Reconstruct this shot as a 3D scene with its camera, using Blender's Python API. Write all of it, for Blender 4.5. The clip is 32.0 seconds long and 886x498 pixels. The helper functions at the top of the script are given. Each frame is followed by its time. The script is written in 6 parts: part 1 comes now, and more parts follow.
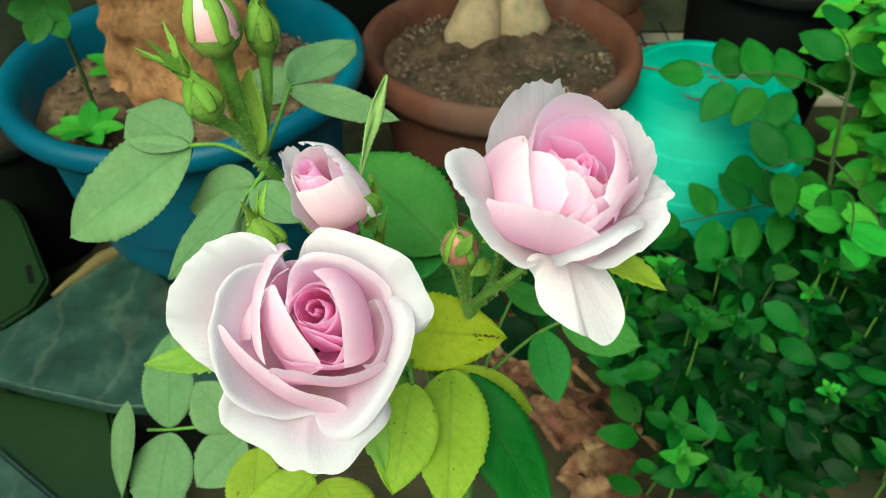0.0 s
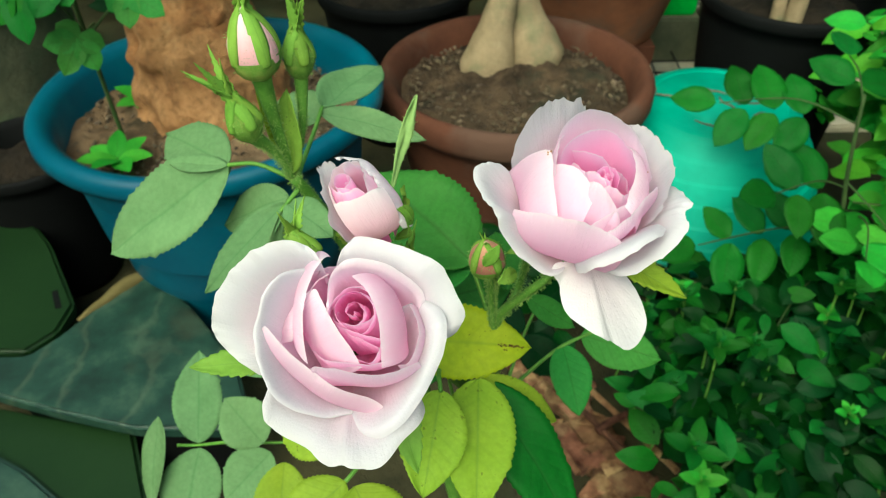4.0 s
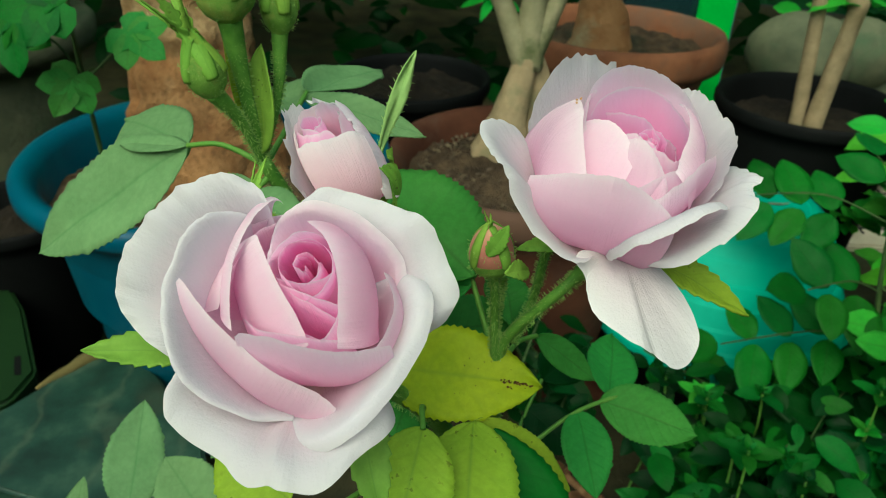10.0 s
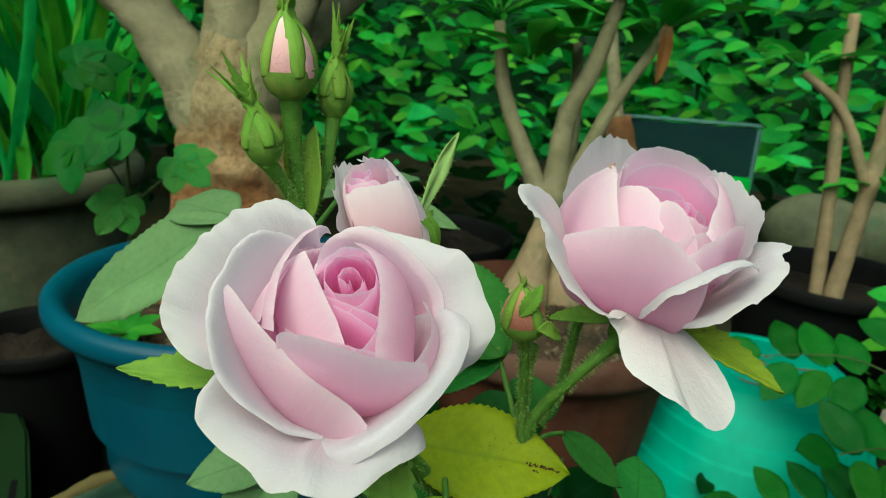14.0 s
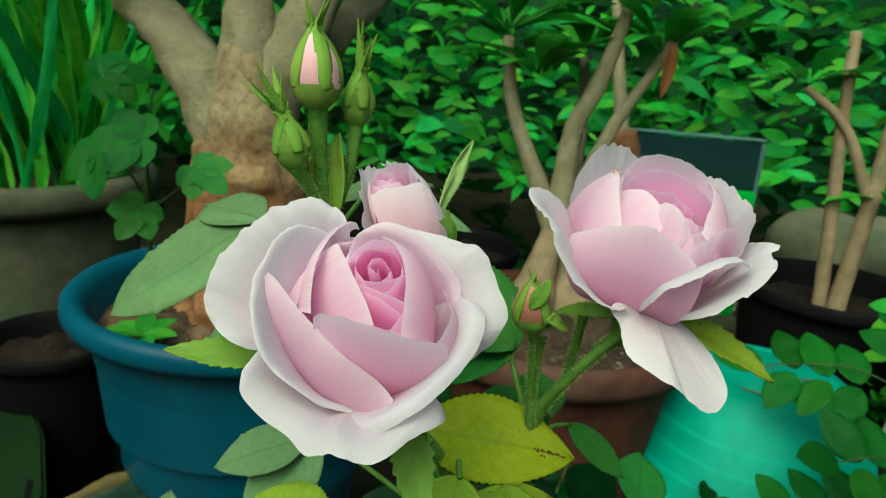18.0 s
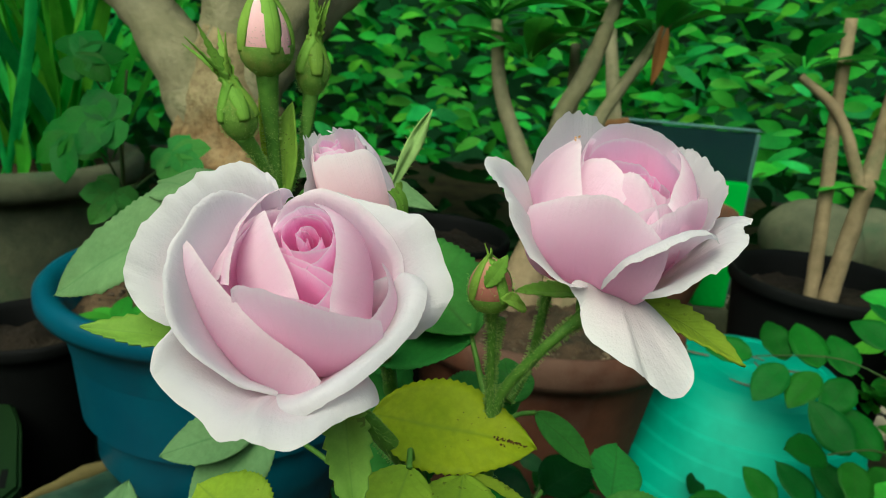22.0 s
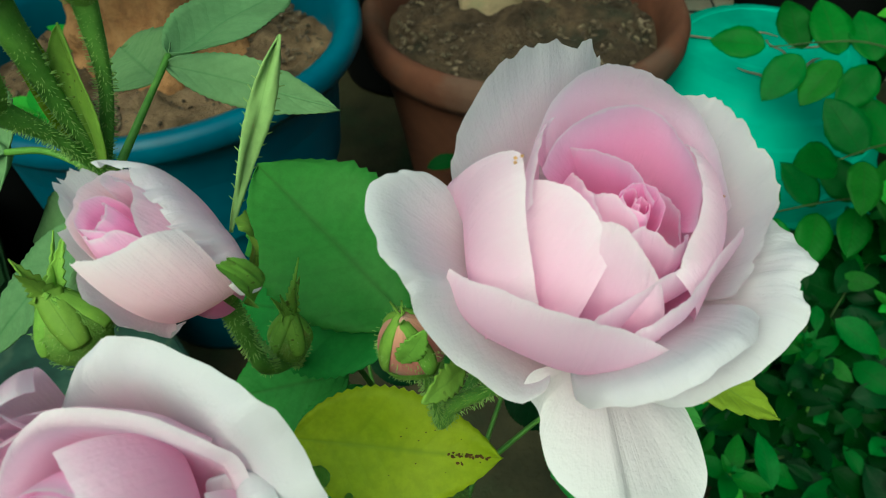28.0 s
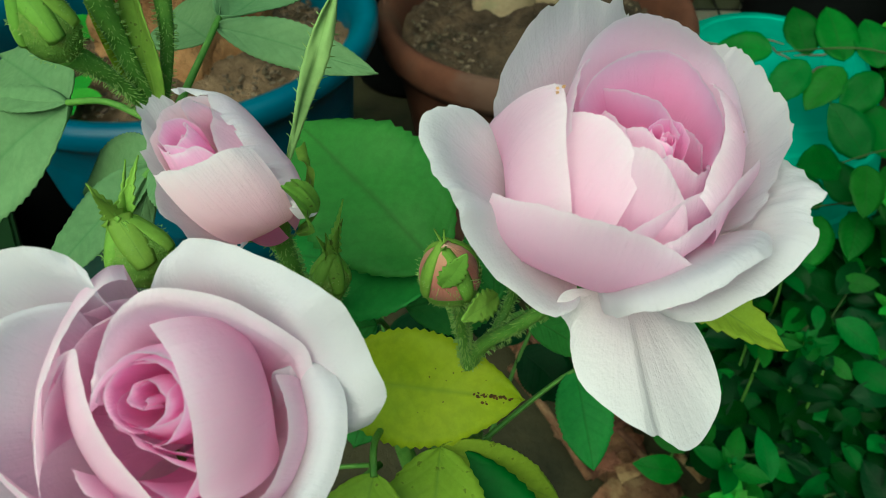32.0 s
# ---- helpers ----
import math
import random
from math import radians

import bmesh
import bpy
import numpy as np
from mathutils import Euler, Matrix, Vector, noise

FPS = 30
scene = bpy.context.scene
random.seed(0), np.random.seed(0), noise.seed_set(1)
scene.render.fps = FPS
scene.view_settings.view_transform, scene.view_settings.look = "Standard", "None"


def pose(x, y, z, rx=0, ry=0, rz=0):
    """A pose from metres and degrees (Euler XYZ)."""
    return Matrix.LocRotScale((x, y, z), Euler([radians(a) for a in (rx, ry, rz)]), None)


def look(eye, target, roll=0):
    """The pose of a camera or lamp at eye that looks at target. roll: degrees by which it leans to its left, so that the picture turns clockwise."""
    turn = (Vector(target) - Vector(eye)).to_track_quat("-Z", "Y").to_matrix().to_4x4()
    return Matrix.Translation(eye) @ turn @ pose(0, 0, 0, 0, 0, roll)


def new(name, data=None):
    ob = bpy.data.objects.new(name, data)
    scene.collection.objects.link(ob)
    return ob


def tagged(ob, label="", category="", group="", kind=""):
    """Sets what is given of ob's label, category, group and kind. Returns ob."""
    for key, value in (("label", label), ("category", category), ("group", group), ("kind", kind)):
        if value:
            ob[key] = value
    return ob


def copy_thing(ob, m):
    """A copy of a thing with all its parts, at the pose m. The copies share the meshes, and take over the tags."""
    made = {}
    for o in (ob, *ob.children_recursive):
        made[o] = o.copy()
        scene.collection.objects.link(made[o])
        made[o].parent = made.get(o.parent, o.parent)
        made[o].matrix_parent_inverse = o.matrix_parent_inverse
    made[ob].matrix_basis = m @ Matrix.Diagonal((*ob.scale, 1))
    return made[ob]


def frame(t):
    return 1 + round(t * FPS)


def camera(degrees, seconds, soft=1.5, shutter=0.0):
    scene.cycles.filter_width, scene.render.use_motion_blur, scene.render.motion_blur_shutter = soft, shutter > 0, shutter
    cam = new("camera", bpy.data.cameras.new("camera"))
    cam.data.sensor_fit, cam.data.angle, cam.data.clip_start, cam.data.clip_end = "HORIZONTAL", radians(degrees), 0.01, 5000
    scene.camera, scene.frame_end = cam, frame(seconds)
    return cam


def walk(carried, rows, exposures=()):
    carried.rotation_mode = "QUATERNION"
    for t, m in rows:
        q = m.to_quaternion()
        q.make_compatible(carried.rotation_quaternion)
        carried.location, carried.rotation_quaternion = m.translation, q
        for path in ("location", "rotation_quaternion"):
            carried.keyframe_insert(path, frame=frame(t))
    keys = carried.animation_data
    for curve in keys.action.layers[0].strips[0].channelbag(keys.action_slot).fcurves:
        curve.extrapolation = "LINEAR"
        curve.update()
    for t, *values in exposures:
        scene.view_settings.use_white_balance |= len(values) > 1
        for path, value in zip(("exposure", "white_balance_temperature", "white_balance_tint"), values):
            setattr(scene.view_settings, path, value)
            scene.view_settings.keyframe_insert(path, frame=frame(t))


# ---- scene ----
cam = camera(63.3, 32.0, soft=0.6)
METRES, EYE, TILT, LEAN, TURN = 0.4, 0.68, -43.0, 0.0, 0.0
ROWS = [
    (0.0, 0.0, 0.0, 0.0, 0.0, 0.0, -0.0),
    (0.5, 0.0, -0.0054, -0.0062, 0.34, 2.14, -0.17),
    (1.0, -0.0087, -0.0166, -0.0104, 0.9, 2.82, -0.24),
    (1.5, -0.0134, -0.0132, -0.0103, 1.15, 2.65, -0.24),
    (2.0, -0.0118, -0.0127, -0.0079, 0.75, 2.25, -0.06),
    (2.5, -0.0191, -0.0221, -0.0142, 0.62, 2.52, 0.08),
    (4.5, -0.0109, -0.0282, -0.0177, 1.07, 2.34, 0.29),
    (5.0, -0.0074, 0.0154, -0.032, 0.99, 0.98, -0.23),
    (5.5, 0.0028, 0.0592, -0.0379, 0.96, 2.09, -0.8),
    (6.0, 0.0109, 0.0815, -0.0616, 1.64, 4.07, -1.55),
    (6.5, 0.0095, 0.0892, -0.0797, 2.22, 5.72, -2.17),
    (7.0, 0.0107, 0.1242, -0.0907, 1.43, 7.69, -2.31),
    (7.5, 0.0113, 0.1251, -0.0955, 1.04, 8.13, -2.15),
    (8.0, 0.008, 0.1223, -0.1001, 0.87, 8.55, -2.22),
    (8.5, 0.0036, 0.1223, -0.1074, 0.91, 8.47, -2.41),
    (9.0, 0.0034, 0.124, -0.1138, 0.84, 9.15, -2.53),
    (9.5, -0.0055, 0.1174, -0.1178, 0.59, 10.07, -2.76),
    (10.0, -0.0057, 0.1199, -0.103, 0.95, 12.12, -3.07),
    (10.5, -0.0033, 0.1222, -0.1039, 1.0, 15.07, -3.56),
    (11.0, 0.0022, 0.1128, -0.1027, 1.5, 16.97, -3.91),
    (11.5, 0.0093, 0.1283, -0.1177, 1.39, 17.15, -4.44),
    (12.0, 0.0114, 0.1364, -0.1289, 1.13, 20.12, -5.02),
    (12.5, 0.0087, 0.1384, -0.1402, 1.45, 20.87, -5.44),
    (13.0, -0.0025, 0.1331, -0.1572, 1.04, 21.68, -6.14),
    (13.5, -0.006, 0.1237, -0.163, 1.47, 23.82, -6.25),
    (14.0, -0.0126, 0.1319, -0.1806, 1.12, 25.81, -6.51),
    (14.5, -0.021, 0.1295, -0.1943, 0.53, 26.75, -7.09),
    (16.5, -0.0153, 0.1167, -0.1973, 1.12, 26.3, -6.88),
    (17.0, -0.019, 0.1011, -0.2055, 1.19, 26.67, -7.04),
    (17.5, -0.0233, 0.0992, -0.2078, 1.23, 26.89, -7.29),
    (18.0, -0.0165, 0.0989, -0.2097, 1.29, 26.8, -7.15),
    (18.5, -0.0138, 0.1041, -0.2108, 1.03, 26.88, -7.27),
    (19.0, -0.0129, 0.1083, -0.209, 0.86, 27.16, -7.35),
    (19.5, -0.0089, 0.1174, -0.2064, 0.91, 26.92, -7.34),
    (20.0, -0.0048, 0.119, -0.208, 0.75, 26.71, -7.31),
    (20.5, -0.0012, 0.1176, -0.2097, 0.76, 26.71, -7.38),
    (21.0, 0.0079, 0.1235, -0.2036, 0.81, 26.56, -7.17),
    (21.5, 0.0157, 0.129, -0.1996, 0.77, 26.66, -7.13),
    (22.0, 0.0142, 0.1381, -0.201, 0.95, 26.27, -7.32),
    (22.5, 0.0173, 0.1492, -0.1929, 0.72, 26.11, -7.22),
    (23.0, 0.0148, 0.1473, -0.1951, 0.45, 26.1, -7.08),
    (23.5, -0.0009, 0.1294, -0.1944, 0.74, 24.56, -7.19),
    (24.0, 0.0046, 0.1185, -0.1642, 0.99, 17.9, -6.36),
    (24.5, 0.0244, 0.1292, -0.1222, 2.01, 11.65, -4.56),
    (25.0, 0.0439, 0.1672, -0.0668, 3.63, 7.92, -3.76),
    (25.5, 0.0665, 0.2228, -0.0116, 3.4, 5.91, -3.89),
    (27.5, 0.0542, 0.2538, 0.0536, 3.25, -1.95, -0.57),
    (28.0, 0.0435, 0.263, 0.0562, 2.38, -1.89, -0.19),
    (28.5, 0.0495, 0.2689, 0.0582, 1.69, -2.05, 0.18),
    (29.0, 0.0616, 0.2677, 0.055, 1.89, -2.0, 0.31),
    (29.5, 0.0697, 0.2608, 0.0527, 1.9, -2.03, 0.37),
    (30.0, 0.0562, 0.2569, 0.0506, 2.63, -2.03, -0.03),
    (30.5, 0.0344, 0.2547, 0.044, 2.48, -1.47, -1.12),
    (31.0, 0.0408, 0.2486, 0.0397, 1.92, -0.69, -1.08),
    (31.5, 0.036, 0.2446, 0.0348, 2.25, -1.09, -1.18),
    (32.0, 0.0264, 0.2312, 0.0197, 2.46, -1.12, -1.58),
]
walk(cam, [(t, pose(0, 0, EYE, TILT, LEAN, TURN) @ pose(METRES * x, METRES * y, METRES * z, 90 + pitch, roll, yaw)) for t, x, y, z, yaw, pitch, roll in ROWS],
     exposures=[(0.0, 0.88, 6650, -10), (4.5, 0.88, 6650, -10), (6.0, 0.72, 6650, -10), (9.0, 0.49, 6600, -14), (11.0, 0.40, 6600, -14), (13.0, 0.40, 6600, -13), (19.0, 0.40, 6650, -10), (23.5, 0.42, 6650, -10), (25.0, 0.42, 6550, -13), (28.0, 0.40, 6300, -20), (32.0, 0.38, 6300, -19)])

# ---------------------------------------------------------------- lens
cam.data.dof.use_dof = True
cam.data.dof.focus_distance = 0.166
cam.data.dof.aperture_fstop = 36.0

# ---------------------------------------------------------------- world and sun
world = bpy.data.worlds.new("sky")
scene.world = world
world.use_nodes = True
wn = world.node_tree
sky = wn.nodes.new("ShaderNodeTexSky")
sky.sky_type = "NISHITA"
sky.sun_disc = False
sky.air_density, sky.dust_density, sky.ozone_density = 1.0, 5.0, 0.4
sky.sun_elevation, sky.sun_rotation = radians(52), radians(200)
wn.links.new(sky.outputs[0], wn.nodes["Background"].inputs[0])
wn.nodes["Background"].inputs[1].default_value = 0.15
sun = new("sun", bpy.data.lights.new("sun", "SUN"))
sun.data.energy, sun.data.angle, sun.data.color = 2.0, radians(75), (1.0, 0.98, 0.95)
sun.matrix_world = look((-0.8, -2.0, 2.3), (0, 0, 0))

# ---------------------------------------------------------------- materials


class Nodes:
    def __init__(self, name):
        self.m = bpy.data.materials.new(name)
        self.m.use_nodes = True
        self.t = self.m.node_tree
        self.b = self.t.nodes["Principled BSDF"]
        self.out = self.t.nodes["Material Output"]

    def n(self, kind, **sets):
        node = self.t.nodes.new(kind)
        for key, value in sets.items():
            node.inputs[key].default_value = value
        return node

    def l(self, a, b):
        self.t.links.new(a, b)

    def math(self, op, a, b=0.0, c=0.0):
        node = self.t.nodes.new("ShaderNodeMath")
        node.operation = op
        for i, v in enumerate((a, b, c)):
            if isinstance(v, (int, float)):
                node.inputs[i].default_value = v
            else:
                self.l(v, node.inputs[i])
        return node.outputs[0]

    def noise(self, scale, detail=4.0, rough=0.6, vec=None):
        node = self.n("ShaderNodeTexNoise", Scale=scale, Detail=detail, Roughness=rough)
        if vec is None:
            vec = self.n("ShaderNodeTexCoord").outputs["Object"]
        self.l(vec, node.inputs["Vector"])
        return node.outputs["Fac"]

    def ramp(self, fac, stops):
        node = self.t.nodes.new("ShaderNodeValToRGB")
        e = node.color_ramp.elements
        while len(e) < len(stops):
            e.new(0.5)
        for el, (p, c) in zip(e, stops):
            el.position, el.color = p, (*c, 1)
        self.l(fac, node.inputs[0])
        return node.outputs[0]

    def mix(self, fac, a, b, blend="MIX"):
        node = self.t.nodes.new("ShaderNodeMix")
        node.data_type, node.blend_type = "RGBA", blend
        for sock, v in ((node.inputs[0], fac), (node.inputs[6], a), (node.inputs[7], b)):
            if isinstance(v, (int, float)):
                sock.default_value = v
            elif isinstance(v, tuple):
                sock.default_value = (*v, 1)
            else:
                self.l(v, sock)
        return node.outputs[2]

    def bump(self, height, strength, dist):
        node = self.n("ShaderNodeBump", Strength=strength, Distance=dist)
        self.l(height, node.inputs["Height"])
        self.l(node.outputs[0], self.b.inputs["Normal"])
        return node.outputs[0]

    def vary(self, col, hue=0.02, val=0.25):
        r = self.n("ShaderNodeObjectInfo").outputs["Random"]
        g = self.n("ShaderNodeNewGeometry").outputs["Random Per Island"]
        k = self.math("FRACT", self.math("ADD", r, g))
        hsv = self.n("ShaderNodeHueSaturation")
        self.l(self.math("MULTIPLY_ADD", k, 2 * hue, 0.5 - hue), hsv.inputs["Hue"])
        k2 = self.math("FRACT", self.math("MULTIPLY", k, 7.31))
        self.l(self.math("MULTIPLY_ADD", k2, 2 * val, 1 - val), hsv.inputs["Value"])
        self.l(col, hsv.inputs["Color"])
        return hsv.outputs[0]

    def thin(self, col, amount, normal=None):
        """Lets light through a leaf or petal."""
        tr = self.n("ShaderNodeBsdfTranslucent")
        self.l(col, tr.inputs["Color"])
        if normal is not None:
            self.l(normal, tr.inputs["Normal"])
        mx = self.n("ShaderNodeMixShader", Fac=amount)
        self.l(self.b.outputs[0], mx.inputs[1])
        self.l(tr.outputs[0], mx.inputs[2])
        self.l(mx.outputs[0], self.out.inputs["Surface"])


def plain(name, c1, c2, scale=20.0, rough=0.6, bump=0.3, dist=0.002, fine=None, metal=0.0, vary=0.0, c3=None, spec=0.2):
    k = Nodes(name)
    f = k.noise(scale)
    col = k.ramp(f, [(0.3, c1), (0.7, c2)])
    f2 = k.noise(fine or scale * 6, 6.0, 0.7)
    col = k.mix(k.math("MULTIPLY", f2, 0.35), col, tuple(v * 0.55 for v in c1))
    if c3:
        f3 = k.noise(scale * 0.45, 5.0, 0.65)
        col = k.mix(k.ramp(f3, [(0.52, (0, 0, 0)), (0.66, (1, 1, 1))]), col, c3)
    if vary:
        col = k.vary(col, 0.015, vary)
    k.l(col, k.b.inputs["Base Color"])
    k.b.inputs["Roughness"].default_value = rough
    k.b.inputs["Metallic"].default_value = metal
    k.b.inputs["Specular IOR Level"].default_value = spec
    k.bump(f2, bump, dist)
    return k.m


def leafy(name, c1, c2, rib, rough=0.45, spots=0.0, hue=0.012, val=0.18, through_light=0.3, veins=9.0, bump=0.26, gloss=0.07):
    """A leaf: uv runs across (0 to 1) and along (0 to 1) the blade."""
    k = Nodes(name)
    uv = k.n("ShaderNodeUVMap").outputs[0]
    sep = k.n("ShaderNodeSeparateXYZ")
    k.l(uv, sep.inputs[0])
    side = k.math("ABSOLUTE", k.math("MULTIPLY_ADD", sep.outputs[0], 2.0, -1.0))
    s = k.math("MULTIPLY", k.math("SUBTRACT", sep.outputs[1], k.math("MULTIPLY", side, 0.22)), veins)
    tri = k.math("ABSOLUTE", k.math("SUBTRACT", k.math("FRACT", s), 0.5))
    vein = k.math("SMOOTH_MIN", k.math("MULTIPLY", tri, 4.0), 1.0, 0.3)
    mid = k.math("SMOOTH_MIN", k.math("MULTIPLY", side, 14.0), 1.0, 0.3)
    patch = k.noise(60.0, 4.0)
    col = k.mix(patch, c1, c2)
    mott = k.noise(420.0, 5.0, 0.65)
    col = k.mix(k.ramp(mott, [(0.40, (0.22, 0.22, 0.22)), (0.62, (0, 0, 0))]), col, tuple(v * 0.55 for v in c1))
    pale = k.noise(28.0, 3.0)
    col = k.mix(k.ramp(pale, [(0.50, (0, 0, 0)), (0.75, (0.30, 0.30, 0.30))]), col, tuple(min(1.0, v * 1.5) for v in c2))
    col = k.mix(k.math("MULTIPLY", k.math("SUBTRACT", 1.0, mid), 0.55), col, rib)
    col = k.mix(k.math("MULTIPLY", k.math("SUBTRACT", 1.0, vein), 0.10), col, rib)
    if spots:
        sp = k.noise(420.0, 2.0)
        zone = k.noise(70.0, 2.0)
        m = k.math("MULTIPLY", k.ramp(sp, [(0.62, (0, 0, 0)), (0.67, (1, 1, 1))]), k.ramp(zone, [(0.50, (0, 0, 0)), (0.60, (1, 1, 1))]))
        col = k.mix(k.math("MULTIPLY", m, spots), col, (0.035, 0.02, 0.008))
    col = k.vary(col, hue, val)
    k.l(col, k.b.inputs["Base Color"])
    k.b.inputs["Roughness"].default_value = rough
    k.b.inputs["Specular IOR Level"].default_value = gloss
    h = k.math("MULTIPLY_ADD", vein, 0.5, k.math("MULTIPLY_ADD", mid, 0.7, k.math("MULTIPLY", k.noise(800.0, 3.0), 0.4)))
    nrm = k.bump(h, bump, 0.0006)
    k.thin(col, through_light, nrm)
    return k.m


def petal_paint(name, base, body, rim, fold, glow=0.25):
    """A petal: deeper pink low down, paler to the rim, with fine veins that run to the rim."""
    k = Nodes(name)
    uv = k.n("ShaderNodeUVMap").outputs[0]
    sep = k.n("ShaderNodeSeparateXYZ")
    k.l(uv, sep.inputs[0])
    mp = k.n("ShaderNodeMapping")
    mp.inputs["Scale"].default_value = (26.0, 1.6, 1.0)
    k.l(uv, mp.inputs["Vector"])
    vein = k.noise(1.6, 4.0, 0.6, mp.outputs[0])
    blotch = k.noise(70.0, 3.0)
    v = k.math("ADD", sep.outputs[1], k.math("MULTIPLY_ADD", vein, 0.09, k.math("MULTIPLY_ADD", blotch, 0.16, -0.125)))
    col = k.ramp(v, [(0.0, base), (fold, body), (min(0.97, fold + 0.30), rim), (1.0, tuple(0.5 * c + 0.5 * max(rim) for c in rim))])
    col = k.mix(k.ramp(sep.outputs[1], [(0.950, (0, 0, 0)), (0.992, (0.75, 0.75, 0.75))]), col, tuple(0.35 * c + 0.65 * max(rim) for c in rim))
    col = k.vary(col, 0.004, 0.02)
    k.l(col, k.b.inputs["Base Color"])
    k.b.inputs["Roughness"].default_value = 0.62
    k.b.inputs["Specular IOR Level"].default_value = 0.25
    k.b.inputs["Sheen Weight"].default_value = 0.12
    grain = k.noise(1400.0, 2.0)
    nrm = k.bump(k.math("MULTIPLY_ADD", vein, 0.8, k.math("MULTIPLY_ADD", grain, 0.30, k.math("MULTIPLY", k.noise(300.0, 3.0), 1.0))), 0.42, 0.0006)
    k.thin(col, glow, nrm)
    return k.m


petal_outer = petal_paint("petal_blush_white", (0.850, 0.490, 0.660), (0.780, 0.615, 0.720), (0.635, 0.618, 0.668), 0.52, 0.45)
petal_mid = petal_paint("petal_shell_pink", (0.920, 0.430, 0.680), (0.900, 0.580, 0.750), (0.850, 0.680, 0.780), 0.60, 0.58)
petal_heart = petal_paint("petal_rose_pink", (0.900, 0.320, 0.600), (0.900, 0.460, 0.700), (0.880, 0.620, 0.780), 0.70, 0.58)
petal_bud = petal_paint("petal_bud_pink", (0.93, 0.50, 0.58), (0.95, 0.68, 0.74), (0.93, 0.84, 0.85), 0.62, 0.35)
petal_deep = petal_paint("petal_deep_pink", (0.880, 0.250, 0.580), (0.920, 0.420, 0.710), (0.930, 0.640, 0.820), 0.74, 0.50)
# drooping petal's white, greyed: the shade beneath the rose is put into its colour
petal_shaded = petal_paint("petal_shaded_white", (0.58, 0.46, 0.51), (0.57, 0.52, 0.545), (0.55, 0.535, 0.54), 0.5, 0.2)
petal_salmon = petal_paint("petal_salmon_bud", (0.90, 0.42, 0.46), (0.92, 0.56, 0.58), (0.91, 0.72, 0.71), 0.62, 0.3)
petal_faded = petal_paint("petal_faded_red", (0.20, 0.08, 0.04), (0.36, 0.13, 0.10), (0.46, 0.24, 0.15), 0.6, 0.1)

leaf_soft = leafy("leaf_grey_green", (0.100, 0.215, 0.082), (0.160, 0.290, 0.122), (0.0703, 0.1858, 0.0641), 0.6, 0.0, 0.008, 0.1, 0.3, 8.0, 0.25)
leaf_yellow = leafy("leaf_yellowing", (0.190, 0.300, 0.0115), (0.330, 0.400, 0.0171), (0.1607, 0.2525, 0.0171), 0.42, 0.0, 0.008, 0.08)
leaf_lime = leafy("leaf_lime", (0.1700, 0.3100, 0.0250), (0.2700, 0.3900, 0.0350), (0.1300, 0.2300, 0.0300), 0.45, 0.5, 0.01, 0.1)
leaf_mid = leafy("leaf_fresh_green", (0.0259, 0.2357, 0.0236), (0.0590, 0.3300, 0.0330), (0.0353, 0.1533, 0.0189), 0.42, 0.0, 0.012, 0.22)
leaf_rose = leafy("leaf_rose_green", (0.026, 0.165, 0.026), (0.056, 0.245, 0.040), (0.030, 0.110, 0.020), 0.48, 0.0, 0.012, 0.16, 0.25, 8.0, 0.3)
# near-black green: shade among dense foliage is put into the colour
leaf_dark = leafy("leaf_shaded_green", (0.0016, 0.0217, 0.0036), (0.0042, 0.0416, 0.0062), (0.0104, 0.0416, 0.0104), 0.4, 0.0, 0.015, 0.3)
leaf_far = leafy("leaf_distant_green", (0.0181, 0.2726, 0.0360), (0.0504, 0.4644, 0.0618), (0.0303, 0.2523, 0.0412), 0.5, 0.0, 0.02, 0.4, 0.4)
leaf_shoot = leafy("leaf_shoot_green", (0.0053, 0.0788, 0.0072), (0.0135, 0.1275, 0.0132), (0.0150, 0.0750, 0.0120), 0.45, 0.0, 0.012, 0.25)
# lit copy of the leaf green: sunlight is put into the colour
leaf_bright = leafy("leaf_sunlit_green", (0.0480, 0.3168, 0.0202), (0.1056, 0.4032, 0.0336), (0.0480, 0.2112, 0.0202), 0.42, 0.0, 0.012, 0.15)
sepal_green = leafy("sepal_green", (0.1200, 0.2700, 0.0350), (0.2100, 0.3700, 0.0600), (0.1200, 0.2400, 0.0400), 0.5, 0.6, 0.01, 0.12, 0.15, 3.0, 0.15)
stem_green = plain("stem_green", (0.065, 0.19, 0.025), (0.125, 0.28, 0.045), 220.0, 0.5, 0.4, 0.0006)
bud_green = plain("bud_green", (0.10, 0.24, 0.03), (0.20, 0.37, 0.06), 260.0, 0.6, 0.8, 0.0009, 1500.0, c3=(0.22, 0.30, 0.06))
bristle_green = plain("bristle_green", (0.20, 0.38, 0.08), (0.28, 0.42, 0.11), 300.0, 0.5, 0.1)
bark = plain("bark_tan", (0.26, 0.12, 0.045), (0.44, 0.25, 0.11), 22.0, 0.85, 1.0, 0.012, c3=(0.30, 0.25, 0.14))
bk = Nodes("bark_trunk")
bz = bk.n("ShaderNodeSeparateXYZ")
bk.l(bk.n("ShaderNodeTexCoord").outputs["Object"], bz.inputs[0])
bn, bf = bk.noise(24.0, 5.0, 0.65), bk.noise(120.0, 6.0, 0.7)
up = bk.math("MULTIPLY_ADD", bk.math("SUBTRACT", bz.outputs[2], 0.40), 9.0, bk.math("MULTIPLY_ADD", bn, 1.6, -0.8))
